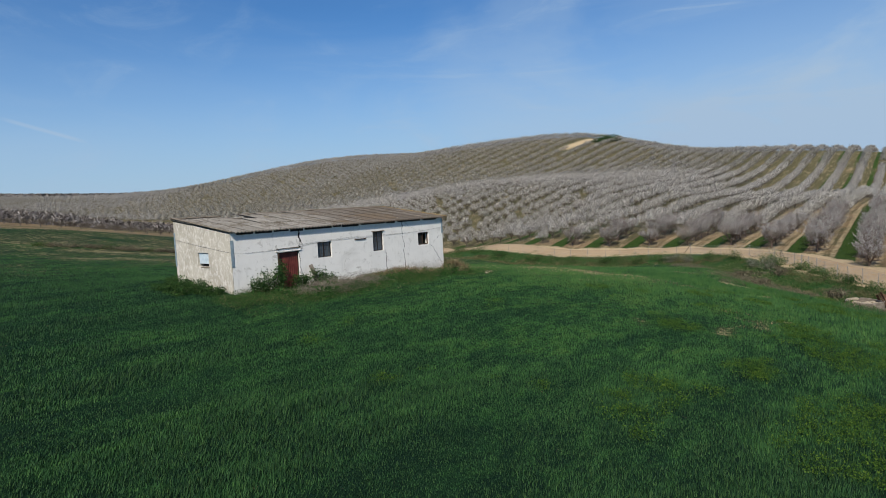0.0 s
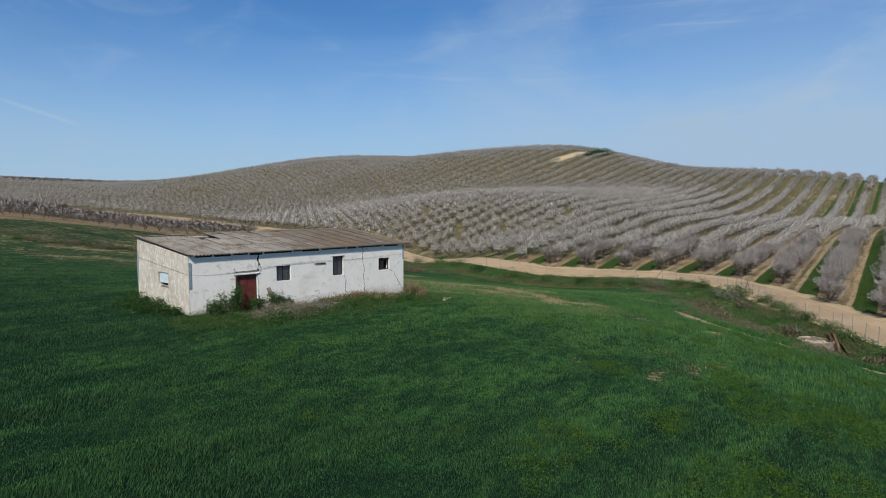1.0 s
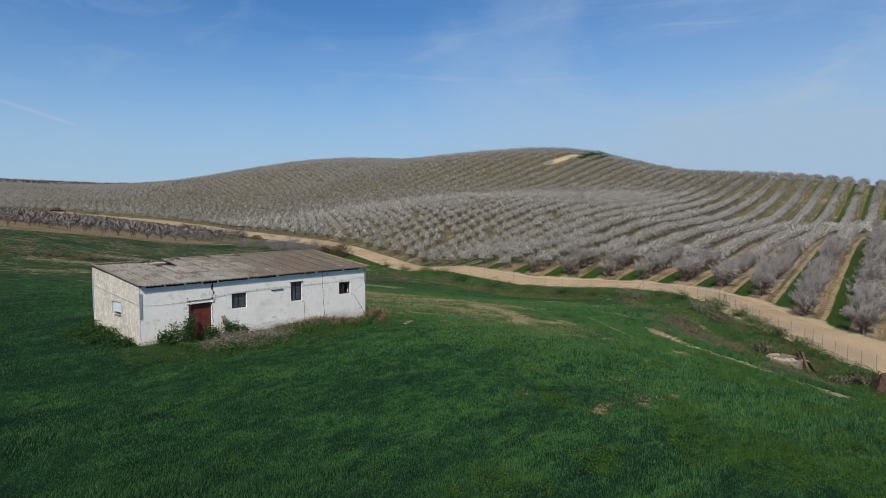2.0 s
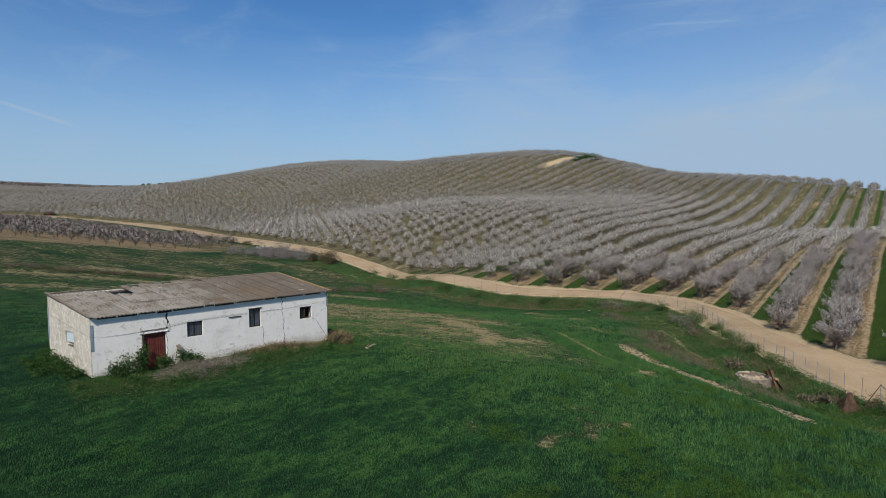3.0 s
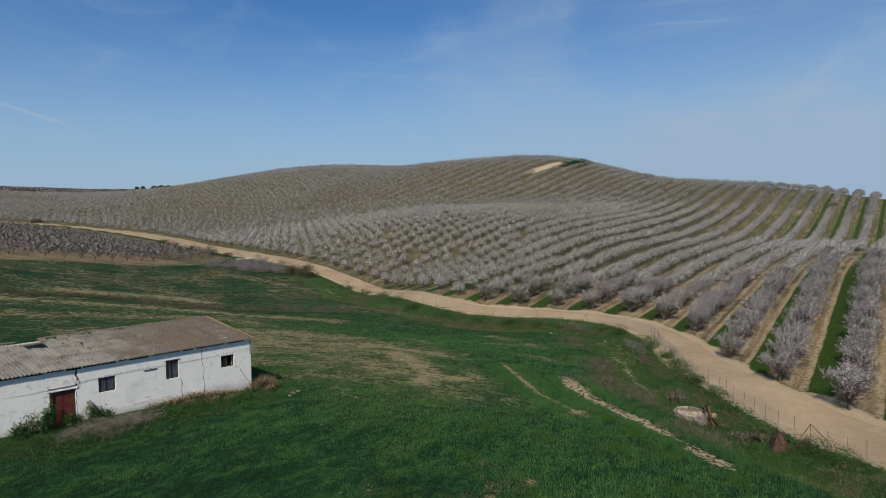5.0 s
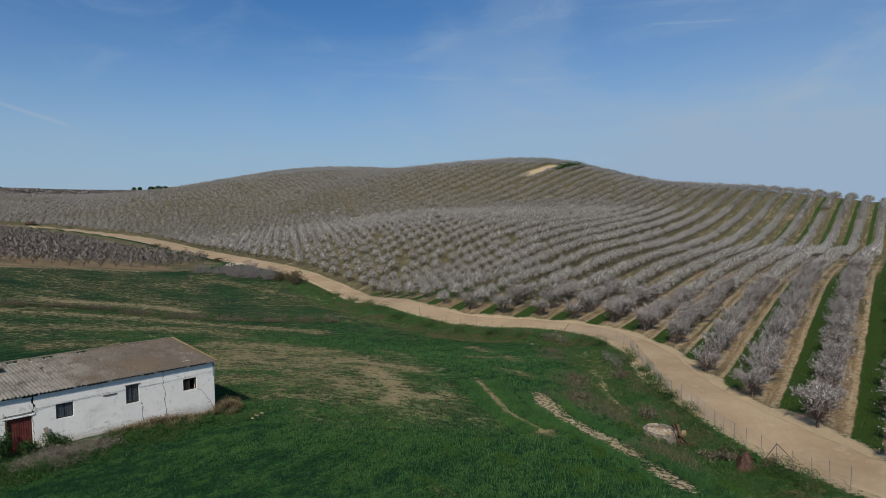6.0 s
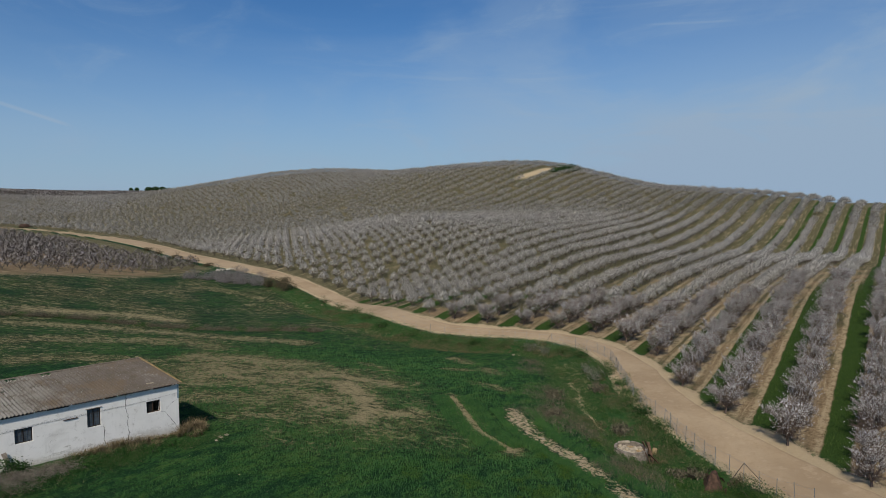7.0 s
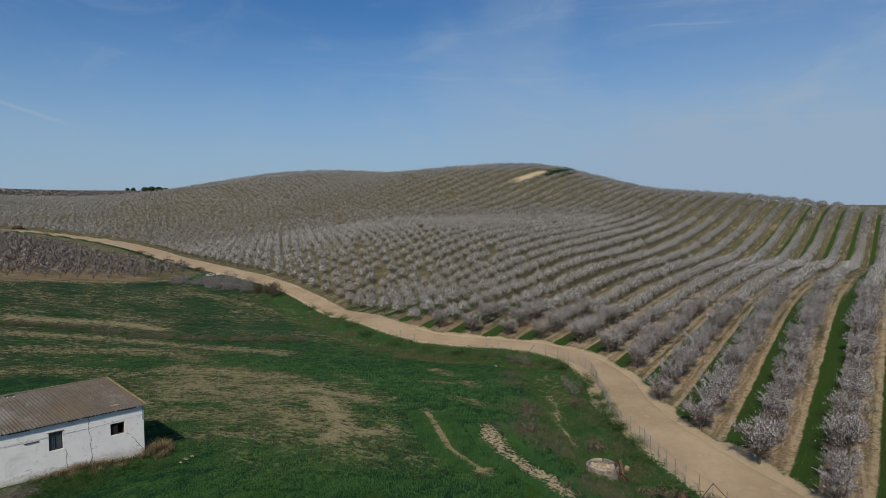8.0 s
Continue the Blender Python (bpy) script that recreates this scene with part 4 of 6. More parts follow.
def grove(name, xs, ys, make, variants, label, material, seed):
    """Many far trees as one mesh for the wood and one for the crowns."""
    r = np.random.default_rng(seed)
    kinds = [make(np.random.default_rng(seed + 1 + i)) for i in range(variants)]
    zs = height(xs, ys)
    which = r.integers(0, variants, len(xs))
    woods, blooms, soft = [], [], []
    for k, (wood, bloom) in enumerate(kinds):
        pick = np.nonzero(which == k)[0]
        a = r.uniform(0, 2 * np.pi, len(pick))
        sc = r.uniform(0.88, 1.14, len(pick))
        for (v, f), store in ((wood, woods), (bloom, blooms)):
            x = (v[None, :, 0] * np.cos(a)[:, None] - v[None, :, 1] * np.sin(a)[:, None]) * sc[:, None] + xs[pick][:, None]
            y = (v[None, :, 0] * np.sin(a)[:, None] + v[None, :, 1] * np.cos(a)[:, None]) * sc[:, None] + ys[pick][:, None]
            z = v[None, :, 2] * sc[:, None] + zs[pick][:, None]
            ff = (f[None] + (np.arange(len(pick)) * len(v))[:, None, None]).reshape(-1, 3)
            at = np.stack([x, y, z], axis=-1)
            store.append((at.reshape(-1, 3), ff))
            if store is blooms:
                out = at - np.stack([xs[pick], ys[pick], zs[pick] + 1.1], axis=-1)[:, None]
                out = out / np.linalg.norm(out, axis=2)[:, :, None] + np.array([0, 0, 0.55])
                soft.append(out.reshape(-1, 3))
    top = empty(name, (0, 0, 0), label, "trees")
    top["kind"] = "stuff"
    tagged(put_mesh("trunk", mesh_np("trunk", *joined(woods)), M_TWIG, top), kind="stuff")
    me = mesh_np("crown", *joined(blooms))
    rounding(me, np.concatenate(soft))
    tagged(put_mesh("crown", me, material, top), kind="stuff")
    return top


rest_x, rest_y = main_x[~is_front], main_y[~is_front]
d = np.hypot(rest_x, rest_y + 40)
near, mid = d < 150, (d >= 150) & (d < 262)
grove("almond_grove", rest_x[near], rest_y[near], lambda r: far_tree(r, 800, 0.24, 0.085, 5, 2.95, 1.28), 8, "almond trees in pale blossom along the track", M_BLOSSOM_FAR, 350)
grove("almond_grove", rest_x[mid], rest_y[mid], lambda r: far_tree(r, 330, 0.33, 0.125, 5, 2.95, 1.36), 8, "rows of almond trees in pale blossom on the slope", M_BLOSSOM_FAR, 300)
grove("hill_orchard", rest_x[d >= 262], rest_y[d >= 262], lambda r: far_tree(r, 112, 0.46, 0.24, 3, 2.9, 1.8, 0.05, 0.15), 8, "greyish almond rows covering the far hillside", M_BLOSSOM_HILL, 400)
grove("field_edge_orchard", left_x, left_y, lambda r: far_tree(r, 150, 0.40, 0.16, 5, 2.95, 1.75, 0.02, 0.10), 8, "almond trees with dark trunks behind the field", M_BLOSSOM_DIM, 500)

bx, by = row_places(250, 1150, 0, 150, 7.0, radians(40), 7.0, 60.0)
s, w = beside(bx, by, TRACK_LINE)
turn = np.degrees(np.arctan2(by + 40, bx + 5))
keep = (by > 340) & (turn > 60) & (turn < 99) & (np.hypot(bx, by) > 380) & (np.hypot(bx, by) < 1080) & (np.abs(s) > w + 3) & ((by > 640) | (turn > 88.5) | (np.hypot(bx, by + 40) > 560))
grove("distant_orchard", bx[keep], by[keep], lambda r: far_tree(r, 20, 1.2, 0.7, 3, 3.2, 2.3, 0.09, 0.15), 6, "grey orchard haze on the distant hills", M_BLOSSOM_DIM, 600)


# ---- the farm building ----
HOUSE_L, HOUSE_D, EAVE, RIDGE = 14.9, 5.7, 3.14, 3.92
SKEW = 0.135      # the plan is no true rectangle: the side walls lean back to the west
WALL = 0.30


def pierced_wall(length, top, bottom, holes, thick):
    """A wall in the plane y = 0 (front) to y = thick, from x = 0 to length, with rectangular holes (x0, x1, z0, z1) through it."""
    xs = sorted({0.0, length, *(h[0] for h in holes), *(h[1] for h in holes)})
    zs = sorted({bottom, top, *(h[2] for h in holes), *(h[3] for h in holes)})
    bm = bmesh.new()

    def solid(i, j):
        if not (0 <= i < len(xs) - 1 and 0 <= j < len(zs) - 1):
            return False
        x, z = (xs[i] + xs[i + 1]) / 2, (zs[j] + zs[j + 1]) / 2
        return not any(h[0] < x < h[1] and h[2] < z < h[3] for h in holes)

    def quad(*p):
        bm.faces.new([bm.verts.new(q) for q in p])

    for i in range(len(xs) - 1):
        for j in range(len(zs) - 1):
            if not solid(i, j):
                continue
            a, b, c, d = xs[i], xs[i + 1], zs[j], zs[j + 1]
            quad((a, 0, c), (b, 0, c), (b, 0, d), (a, 0, d))
            quad((b, thick, c), (a, thick, c), (a, thick, d), (b, thick, d))
            if not solid(i - 1, j):
                quad((a, thick, c), (a, 0, c), (a, 0, d), (a, thick, d))
            if not solid(i + 1, j):
                quad((b, 0, c), (b, thick, c), (b, thick, d), (b, 0, d))
            if not solid(i, j - 1):
                quad((a, thick, c), (b, thick, c), (b, 0, c), (a, 0, c))
            if not solid(i, j + 1):
                quad((a, 0, d), (b, 0, d), (b, thick, d), (a, thick, d))
    bmesh.ops.remove_doubles(bm, verts=bm.verts, dist=0.0005)
    return bm


house = empty("farm_building", (0, 0, 0), "abandoned whitewashed farm shed with corrugated roof and cracked wall", "building")
DOOR = (2.72, 3.95, -0.6, 1.90)
WINDOWS = [(5.17, 6.11, 1.38, 2.26), (9.10, 9.90, 1.40, 2.58), (12.74, 13.66, 1.47, 2.27)]
front_wall = part("front_wall", pierced_wall(HOUSE_L, EAVE, -1.6, [DOOR, *WINDOWS], WALL), M_WHITE, house, "whitewashed plaster wall with long cracks")
back_bm = pierced_wall(HOUSE_L, RIDGE - 0.05, -1.6, [], WALL)
bmesh.ops.translate(back_bm, verts=back_bm.verts, vec=(0, HOUSE_D - WALL, 0))
part("back_wall", back_bm, M_GABLE, house)


def gable(x0, hole=None):
    """A side wall whose top follows the roof's slope; hole: (y0, y1, z0, z1) through it."""
    bm = bmesh.new()
    y0, y1 = WALL, HOUSE_D - WALL
    slope = (RIDGE - EAVE) / HOUSE_D
    ys = [y0, y1] if hole is None else [y0, hole[0], hole[1], y1]
    for a, b in zip(ys, ys[1:]):
        spans = [(-1.6, None)]
        if hole is not None and abs(a - hole[0]) < 1e-6:
            spans = [(-1.6, hole[2]), (hole[3], None)]
        for lo, hi in spans:
            ha, hb = (EAVE - 0.03 + slope * a, EAVE - 0.03 + slope * b) if hi is None else (hi, hi)
            vs = [bm.verts.new(p) for p in ((x0, a, lo), (x0, b, lo), (x0, b, hb), (x0, a, ha), (x0 + WALL, a, lo), (x0 + WALL, b, lo), (x0 + WALL, b, hb), (x0 + WALL, a, ha))]
            for f in ((0, 3, 2, 1), (4, 5, 6, 7), (0, 1, 5, 4), (1, 2, 6, 5), (2, 3, 7, 6), (3, 0, 4, 7)):
                bm.faces.new([vs[i] for i in f])
    return bm


GABLE_HOLE = (2.2, 3.3, 1.35, 2.1)
part("gable_wall", gable(0.0, GABLE_HOLE), M_GABLE, house, "bare weathered plaster with flaking whitewash")
part("gable_wall", gable(HOUSE_L - WALL), M_GABLE, house)
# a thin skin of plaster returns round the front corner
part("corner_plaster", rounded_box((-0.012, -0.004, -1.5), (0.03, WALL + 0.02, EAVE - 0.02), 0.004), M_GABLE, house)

# roof sheets: corrugated fibre cement, three courses up the slope
SLOPE = math.atan2(RIDGE - EAVE, HOUSE_D)
COURSE, SHEET = 1.97, 1.01
over_front, over_side = 0.22, 0.10


def sheet_mesh(name, wide, long, waves, broken=0):
    """One corrugated sheet lying in its own plane, ridges along y, with a thickness."""
    n = waves * 5 + 1
    r = random.Random(broken)
    top, low = [], []
    bm = bmesh.new()
    for i in range(n):
        x = wide * i / (n - 1)
        z = 0.054 * math.cos(2 * math.pi * waves * i / (n - 1))
        y1 = long - (r.uniform(0.0, 0.9) if broken and i > n * 0.35 else 0.0)
        top.append((bm.verts.new((x, 0, z)), bm.verts.new((x - SKEW * y1, y1, z))))
        low.append((bm.verts.new((x, 0, z - 0.012)), bm.verts.new((x - SKEW * y1, y1, z - 0.012))))
    for i in range(n - 1):
        bm.faces.new((top[i][0], top[i + 1][0], top[i + 1][1], top[i][1]))
        bm.faces.new((low[i + 1][0], low[i][0], low[i][1], low[i + 1][1]))
        bm.faces.new((low[i][0], low[i + 1][0], top[i + 1][0], top[i][0]))
        bm.faces.new((top[i][1], top[i + 1][1], low[i + 1][1], low[i][1]))
    bm.faces.new((top[0][0], top[0][1], low[0][1], low[0][0]))
    bm.faces.new((top[-1][1], top[-1][0], low[-1][0], low[-1][1]))
    me = bpy.data.meshes.new(name)
    bm.normal_update()
    bm.to_mesh(me)
    bm.free()
    me.materials.append(M_ROOF)
    return me


roof = new("roof")
roof.parent = house
roof.empty_display_size = 0.2
tagged(roof, "grey-brown corrugated fibre-cement roof with broken sheets")
sheet_whole = sheet_mesh("roof_sheet", SHEET + 0.03, COURSE + 0.12, 5)
sheet_broken = [sheet_mesh("roof_sheet", SHEET + 0.03, COURSE + 0.12, 5, 3 + i) for i in range(2)]
shift = random.Random(5)
columns = int(math.ceil((HOUSE_L + 2 * over_side) / SHEET))
BROKEN = {(2, 2), (2, 4), (2, 5), (1, 3), (1, 5), (2, 6), (2, 8)}
for row in range(3):
    for col in range(columns):
        if row == 2 and col in (3,):
            continue
        me = sheet_whole
        if (row, col) in BROKEN:
            me = sheet_broken[col % 2]
        ob = new("roof_sheet", me)
        ob.parent = roof
        up = row * COURSE - over_front
        tilt, drop = shift.gauss(0, 0.06), shift.uniform(-0.002, 0.002)
        if row == 2 and col < 3:
            drop -= 0.09
            tilt -= 0.8
        if (row, col) in ((1, 3), (1, 4), (1, 5), (2, 5), (2, 7)):
            drop += 0.03
            tilt += shift.gauss(0, 1.1)
        x = -over_side + col * SHEET
        y, z = up * math.cos(SLOPE), EAVE + 0.075 + up * math.sin(SLOPE) + row * 0.016 + drop
        ob.matrix_basis = Matrix.Translation((x + 0.2 * (1 - x / HOUSE_L) - SKEW * y, y, z)) @ pose(0, 0, 0, math.degrees(SLOPE) + tilt, 0, shift.gauss(0, 0.06))
# mortar verges, ridge strip, loose bits
for x0, x1 in ((-0.13, 0.02), (HOUSE_L + 0.06, HOUSE_L + 0.19)):
    part("verge", rounded_box((x0, -0.25, 0.03), (x1, HOUSE_D / math.cos(SLOPE) + 0.05, 0.10), 0.02, Matrix.Translation((0, 0, EAVE + 0.06)) @ pose(0, 0, 0, math.degrees(SLOPE))), M_LICHEN if x0 > 1 else M_RIDGE, roof, "lichened mortar edge")
for x0, x1, dz in ((-0.12, 2.85, -0.03), (4.0, HOUSE_L + 0.15, 0.03)):
    bm = bmesh.new()
    n = int((x1 - x0) / 0.42)
    for i in range(n):
        a = x0 + (x1 - x0) * i / n
        b = x0 + (x1 - x0) * (i + 1) / n - 0.012
        h = RIDGE + 0.10 + dz + shift.uniform(-0.012, 0.012)
        tube(bm, [(a, HOUSE_D - 0.02, h), (b, HOUSE_D - 0.02, h + shift.uniform(-0.01, 0.01))], [0.05, 0.047], 8)
    part("ridge_capping", bm, M_RIDGE, roof, "grey mortared ridge tiles with lichen")
# underside: timber purlins, eave board, dark strips for the eave's gaps and shadow
for y in (0.06, 1.9, 3.7, 5.3):
    z = EAVE - 0.02 + (RIDGE - EAVE) / HOUSE_D * y
    part("purlin", rounded_box((0.32, y - 0.05, z - 0.10), (HOUSE_L - 0.32, y + 0.05, z + 0.0), 0.01), M_WOOD, roof)
for a, b, t in ((0.35, 1.3, 0.07), (1.42, 2.4, 0.09), (2.5, 3.4, 0.06), (3.5, 4.3, 0.13), (4.4, 6.2, 0.09), (6.3, 6.85, 0.05), (6.9, 8.1, 0.10), (8.3, 10.1, 0.05), (10.2, 10.9, 0.08), (11.1, 13.0, 0.06), (13.2, 14.4, 0.08)):
    part("eave_gap", rounded_box((a, -0.012, EAVE - 0.045 - 0.75 * t), (b, 0.10, EAVE + 0.012), 0.006), M_DARK, roof, "dark strip for the gap and roof shadow under the eave")
part("loose_tile", rounded_box((13.1, 0.55, EAVE + 0.165), (13.55, 0.72, EAVE + 0.215), 0.01, Matrix()), M_STONE, roof)
part("loose_tile", rounded_box((4.7, 4.1, EAVE + 0.68), (4.95, 4.25, EAVE + 0.75), 0.01), M_STONE, roof)
part("loose_tile", rounded_box((5.7, 4.3, EAVE + 0.71), (5.95, 4.42, EAVE + 0.77), 0.01), M_STONE, roof)

# door of two maroon sheet leaves with ribs, lintel above
door = new("door")
door.empty_display_size = 0.2
door.parent = house
tagged(door, "maroon ribbed sheet-metal double door, closed")
for x0, x1 in ((DOOR[0] + 0.03, (DOOR[0] + DOOR[1]) / 2 - 0.006), ((DOOR[0] + DOOR[1]) / 2 + 0.006, DOOR[1] - 0.03)):
    bm = bmesh.new()
    box(bm, (x0, 0.13, -0.55), (x1, 0.16, DOOR[3] - 0.03))
    for i in range(5):
        x = x0 + 0.05 + (x1 - x0 - 0.1) * i / 4
        box(bm, (x - 0.02, 0.113, -0.5), (x + 0.02, 0.131, DOOR[3] - 0.06))
    part("door_leaf", bm, M_DOOR, door)
bm = bmesh.new()
for a, b in (((DOOR[0] - 0.01, 0.10, -0.6), (DOOR[0] + 0.03, 0.17, DOOR[3])), ((DOOR[1] - 0.03, 0.10, -0.6), (DOOR[1] + 0.01, 0.17, DOOR[3])), ((DOOR[0] + 0.03, 0.10, DOOR[3] - 0.03), (DOOR[1] - 0.03, 0.17, DOOR[3] + 0.01))):
    box(bm, a, b)
part("door_frame", bm, M_IRON, door)
rough = random.Random(17)
for name, z0, z1, x0, x1, out, mat, lab in (("lintel", DOOR[3] + 0.02, DOOR[3] + 0.10, DOOR[0] - 0.22, DOOR[1] + 0.14, 0.05, M_BARE, "broken grey lintel over the door"),
                                            ("lintel_edge", DOOR[3] + 0.19, DOOR[3] + 0.225, DOOR[0] - 0.16, DOOR[1] + 0.02, 0.045, M_RIDGE, "dark worn moulding above the lintel")):
    bm = rounded_box((x0, -out, z0), (x1, 0.02, z1), 0.012)
    bmesh.ops.subdivide_edges(bm, edges=[e for e in bm.edges if abs(e.verts[0].co.x - e.verts[1].co.x) > 0.5], cuts=14)
    for v in bm.verts:
        if v.co.y < 0:
            v.co.y += rough.uniform(-0.012, 0.03)
            v.co.z += rough.uniform(-0.022, 0.022)
    part(name, bm, mat, house, lab)
# dark strip paints the jamb's deep shadow along with its brown
part("worn_jamb", rounded_box((DOOR[0] - 0.10, -0.006, -0.5), (DOOR[0] + 0.0, 0.06, DOOR[3] + 0.01), 0.004), M_RUST, house, "dark brown strip for the shadowed jamb beside the door")

# barred windows
for i, (x0, x1, z0, z1) in enumerate(WINDOWS):
    win = new("window")
    win.empty_display_size = 0.2
    win.parent = house
    tagged(win, "small barred window with dark panes")
    bm = bmesh.new()
    t = 0.05
    for a, b in (((x0, 0.10, z0), (x0 + t, 0.16, z1)), ((x1 - t, 0.10, z0), (x1, 0.16, z1)), ((x0 + t, 0.10, z1 - t), (x1 - t, 0.16, z1)), ((x0 + t, 0.10, z0), (x1 - t, 0.16, z0 + t))):
        box(bm, a, b)
    mid = (x0 + x1) / 2
    box(bm, (mid - 0.025, 0.10, z0 + t), (mid + 0.025, 0.16, z1 - t))
    part("window_frame", bm, M_RUST if i == 2 else M_IRON, win)
    for a, b in ((x0 + t, mid - 0.025), (mid + 0.025, x1 - t)):
        if i == 2 and a > mid:
            continue
        part("pane", rounded_box((a, 0.128, z0 + t), (b, 0.136, z1 - t), 0.002), M_DARK if i == 2 else M_GLASS, win)
    if i < 2:
        for k in range(4):
            x = x0 + (x1 - x0) * (k + 1) / 5
            part("bar", bm_tube([(x, 0.05, z0 - 0.0), (x, 0.05, z1)], [0.009, 0.009], 5), M_IRON, win)
        for k in range(3):
            z = z0 + (z1 - z0) * (k + 1) / 4
            part("bar", bm_tube([(x0, 0.062, z), (x1, 0.062, z)], [0.008, 0.008], 5), M_IRON, win)
part("hood", rounded_box((9.02, -0.05, 2.585), (9.98, 0.02, 2.63), 0.01), M_WOOD, house, "thin window hood")
# board's dark tone takes in the shadow line cast beside it
part("shelf_board", rounded_box((7.75, -0.05, 2.20), (8.55, 0.01, 2.25), 0.01, Matrix.Rotation(0.0, 4, "Y")), M_RUST, house, "dark board fixed to the wall, its shadow line in the colour")

# patched opening of the gable
patch = part("board", rounded_box((0.06, GABLE_HOLE[0] + 0.06, GABLE_HOLE[2] + 0.16), (0.09, GABLE_HOLE[1] - 0.05, GABLE_HOLE[3] - 0.02), 0.006), M_BLUE, house, "pale blue board closing the gable opening")
part("rough_sill", rounded_box((-0.03, GABLE_HOLE[0] - 0.05, GABLE_HOLE[2] - 0.06), (0.10, GABLE_HOLE[1] - 0.3, GABLE_HOLE[2]), 0.015), M_CONCRETE, house)
part("corner_guard", rounded_box((-0.02, -0.03, 1.40), (0.13, -0.004, 2.78), 0.006), M_GREYBLUE, house, "grey-blue metal corner strip")
part("corner_guard", rounded_box((HOUSE_L - 0.10, -0.03, 2.1), (HOUSE_L + 0.02, -0.004, 3.05), 0.006), M_GREYBLUE, house, "grey-blue metal corner strip")
part("corner_guard", rounded_box((-0.03, HOUSE_D - 0.13, 1.3), (-0.004, HOUSE_D + 0.01, 3.2), 0.006), M_GREYBLUE, house)

# cracks, as thin dark splits standing a hair proud of the plaster
crack_rng = random.Random(12)


def crack(points, wide, y=-0.0035):
    bm = bmesh.new()
    left, right = [], []
    fine = []
    for (xa, za), (xb, zb) in zip(points, points[1:]):
        n = max(2, int(math.hypot(xb - xa, zb - za) / 0.09))
        fine += [(xa + (xb - xa) * i / n, za + (zb - za) * i / n) for i in range(n)]
    fine.append(points[-1])
    for i, (x, z) in enumerate(fine):
        x += crack_rng.gauss(0, 0.028)
        w = wide * crack_rng.uniform(0.35, 1.7) * (0.4 if i in (0, len(fine) - 1) else 1)
        left.append((x - w / 2, z))
        right.append((x + w / 2, z))
    for (a, b, c, d) in zip(left, right, right[1:], left[1:]):
        vs = [bm.verts.new((p[0], yy, p[1])) for yy in (y, 0.02) for p in (a, b, c, d)]
        for f in ((0, 1, 2, 3), (0, 4, 5, 1), (1, 5, 6, 2), (2, 6, 7, 3), (3, 7, 4, 0)):
            bm.faces.new([vs[i] for i in f])
    part("crack", bm, M_DARK, house, "dark jagged crack")


crack([(4.02, 3.12), (4.00, 2.75), (4.06, 2.45), (3.98, 2.2), (4.10, 2.02), (4.0, 1.95)], 0.085)
crack([(4.06, 2.45), (4.16, 2.3), (4.12, 2.1)], 0.03)
crack([(3.96, 1.9), (4.0, 1.2), (3.97, 0.5), (3.98, 0.0)], 0.022)
crack([(2.6, 2.35), (2.66, 2.15), (2.62, 1.98)], 0.03)
crack([(10.02, 1.42), (10.08, 1.2), (10.05, 0.7), (10.08, 0.2), (10.05, -0.2)], 0.024)
crack([(9.9, 1.30), (10.12, 1.22)], 0.07)
crack([(9.95, 0.55), (10.28, 0.57)], 0.022)
crack([(9.98, 1.0), (10.2, 1.02)], 0.018)
crack([(11.42, 3.12), (11.46, 2.7), (11.42, 2.2), (11.55, 1.7), (11.48, 1.2), (11.55, 0.5), (11.5, 0.0)], 0.027)
crack([(11.3, 3.08), (11.58, 3.02)], 0.09)
crack([(11.40, 0.9), (11.70, 0.92)], 0.022)
crack([(11.42, 0.45), (11.72, 0.47)], 0.022)
crack([(11.6, 3.05), (12.0, 2.75), (12.5, 2.5)], 0.014)
crack([(13.66, 1.47), (13.95, 1.30), (14.2, 0.95), (14.55, 0.45), (14.72, 0.2)], 0.030)
crack([(14.3, 1.75), (14.6, 1.95), (14.85, 2.0)], 0.016)
crack([(2.35, 2.62), (2.95, 2.66)], 0.016)
crack([(2.5, 2.42), (2.95, 2.42)], 0.014)

# places where the whitewash has come off down to the grey plaster
flake_rng = np.random.default_rng(44)


def flaked(cx, cz, wide, high, proud):
    n = 34
    a = np.linspace(0, 2 * np.pi, n, endpoint=False)
    q = 1 + 0.22 * np.sin(2 * a + flake_rng.uniform(0, 6)) + 0.2 * np.sin(5 * a + flake_rng.uniform(0, 6)) + flake_rng.normal(0, 0.10, n)
    bm = bmesh.new()
    front = [bm.verts.new((cx + wide * q[i] * math.cos(a[i]), -proud, cz + high * q[i] * math.sin(a[i]))) for i in range(n)]
    rear = [bm.verts.new((v.co.x, 0.004, v.co.z)) for v in front]
    hub = bm.verts.new((cx, -proud, cz))
    for i in range(n):
        bm.faces.new((hub, front[i], front[(i + 1) % n]))
        bm.faces.new((front[i], rear[i], rear[(i + 1) % n], front[(i + 1) % n]))
    part("flaked_patch", bm, M_BARE, house, "grey plaster where the whitewash has come off")


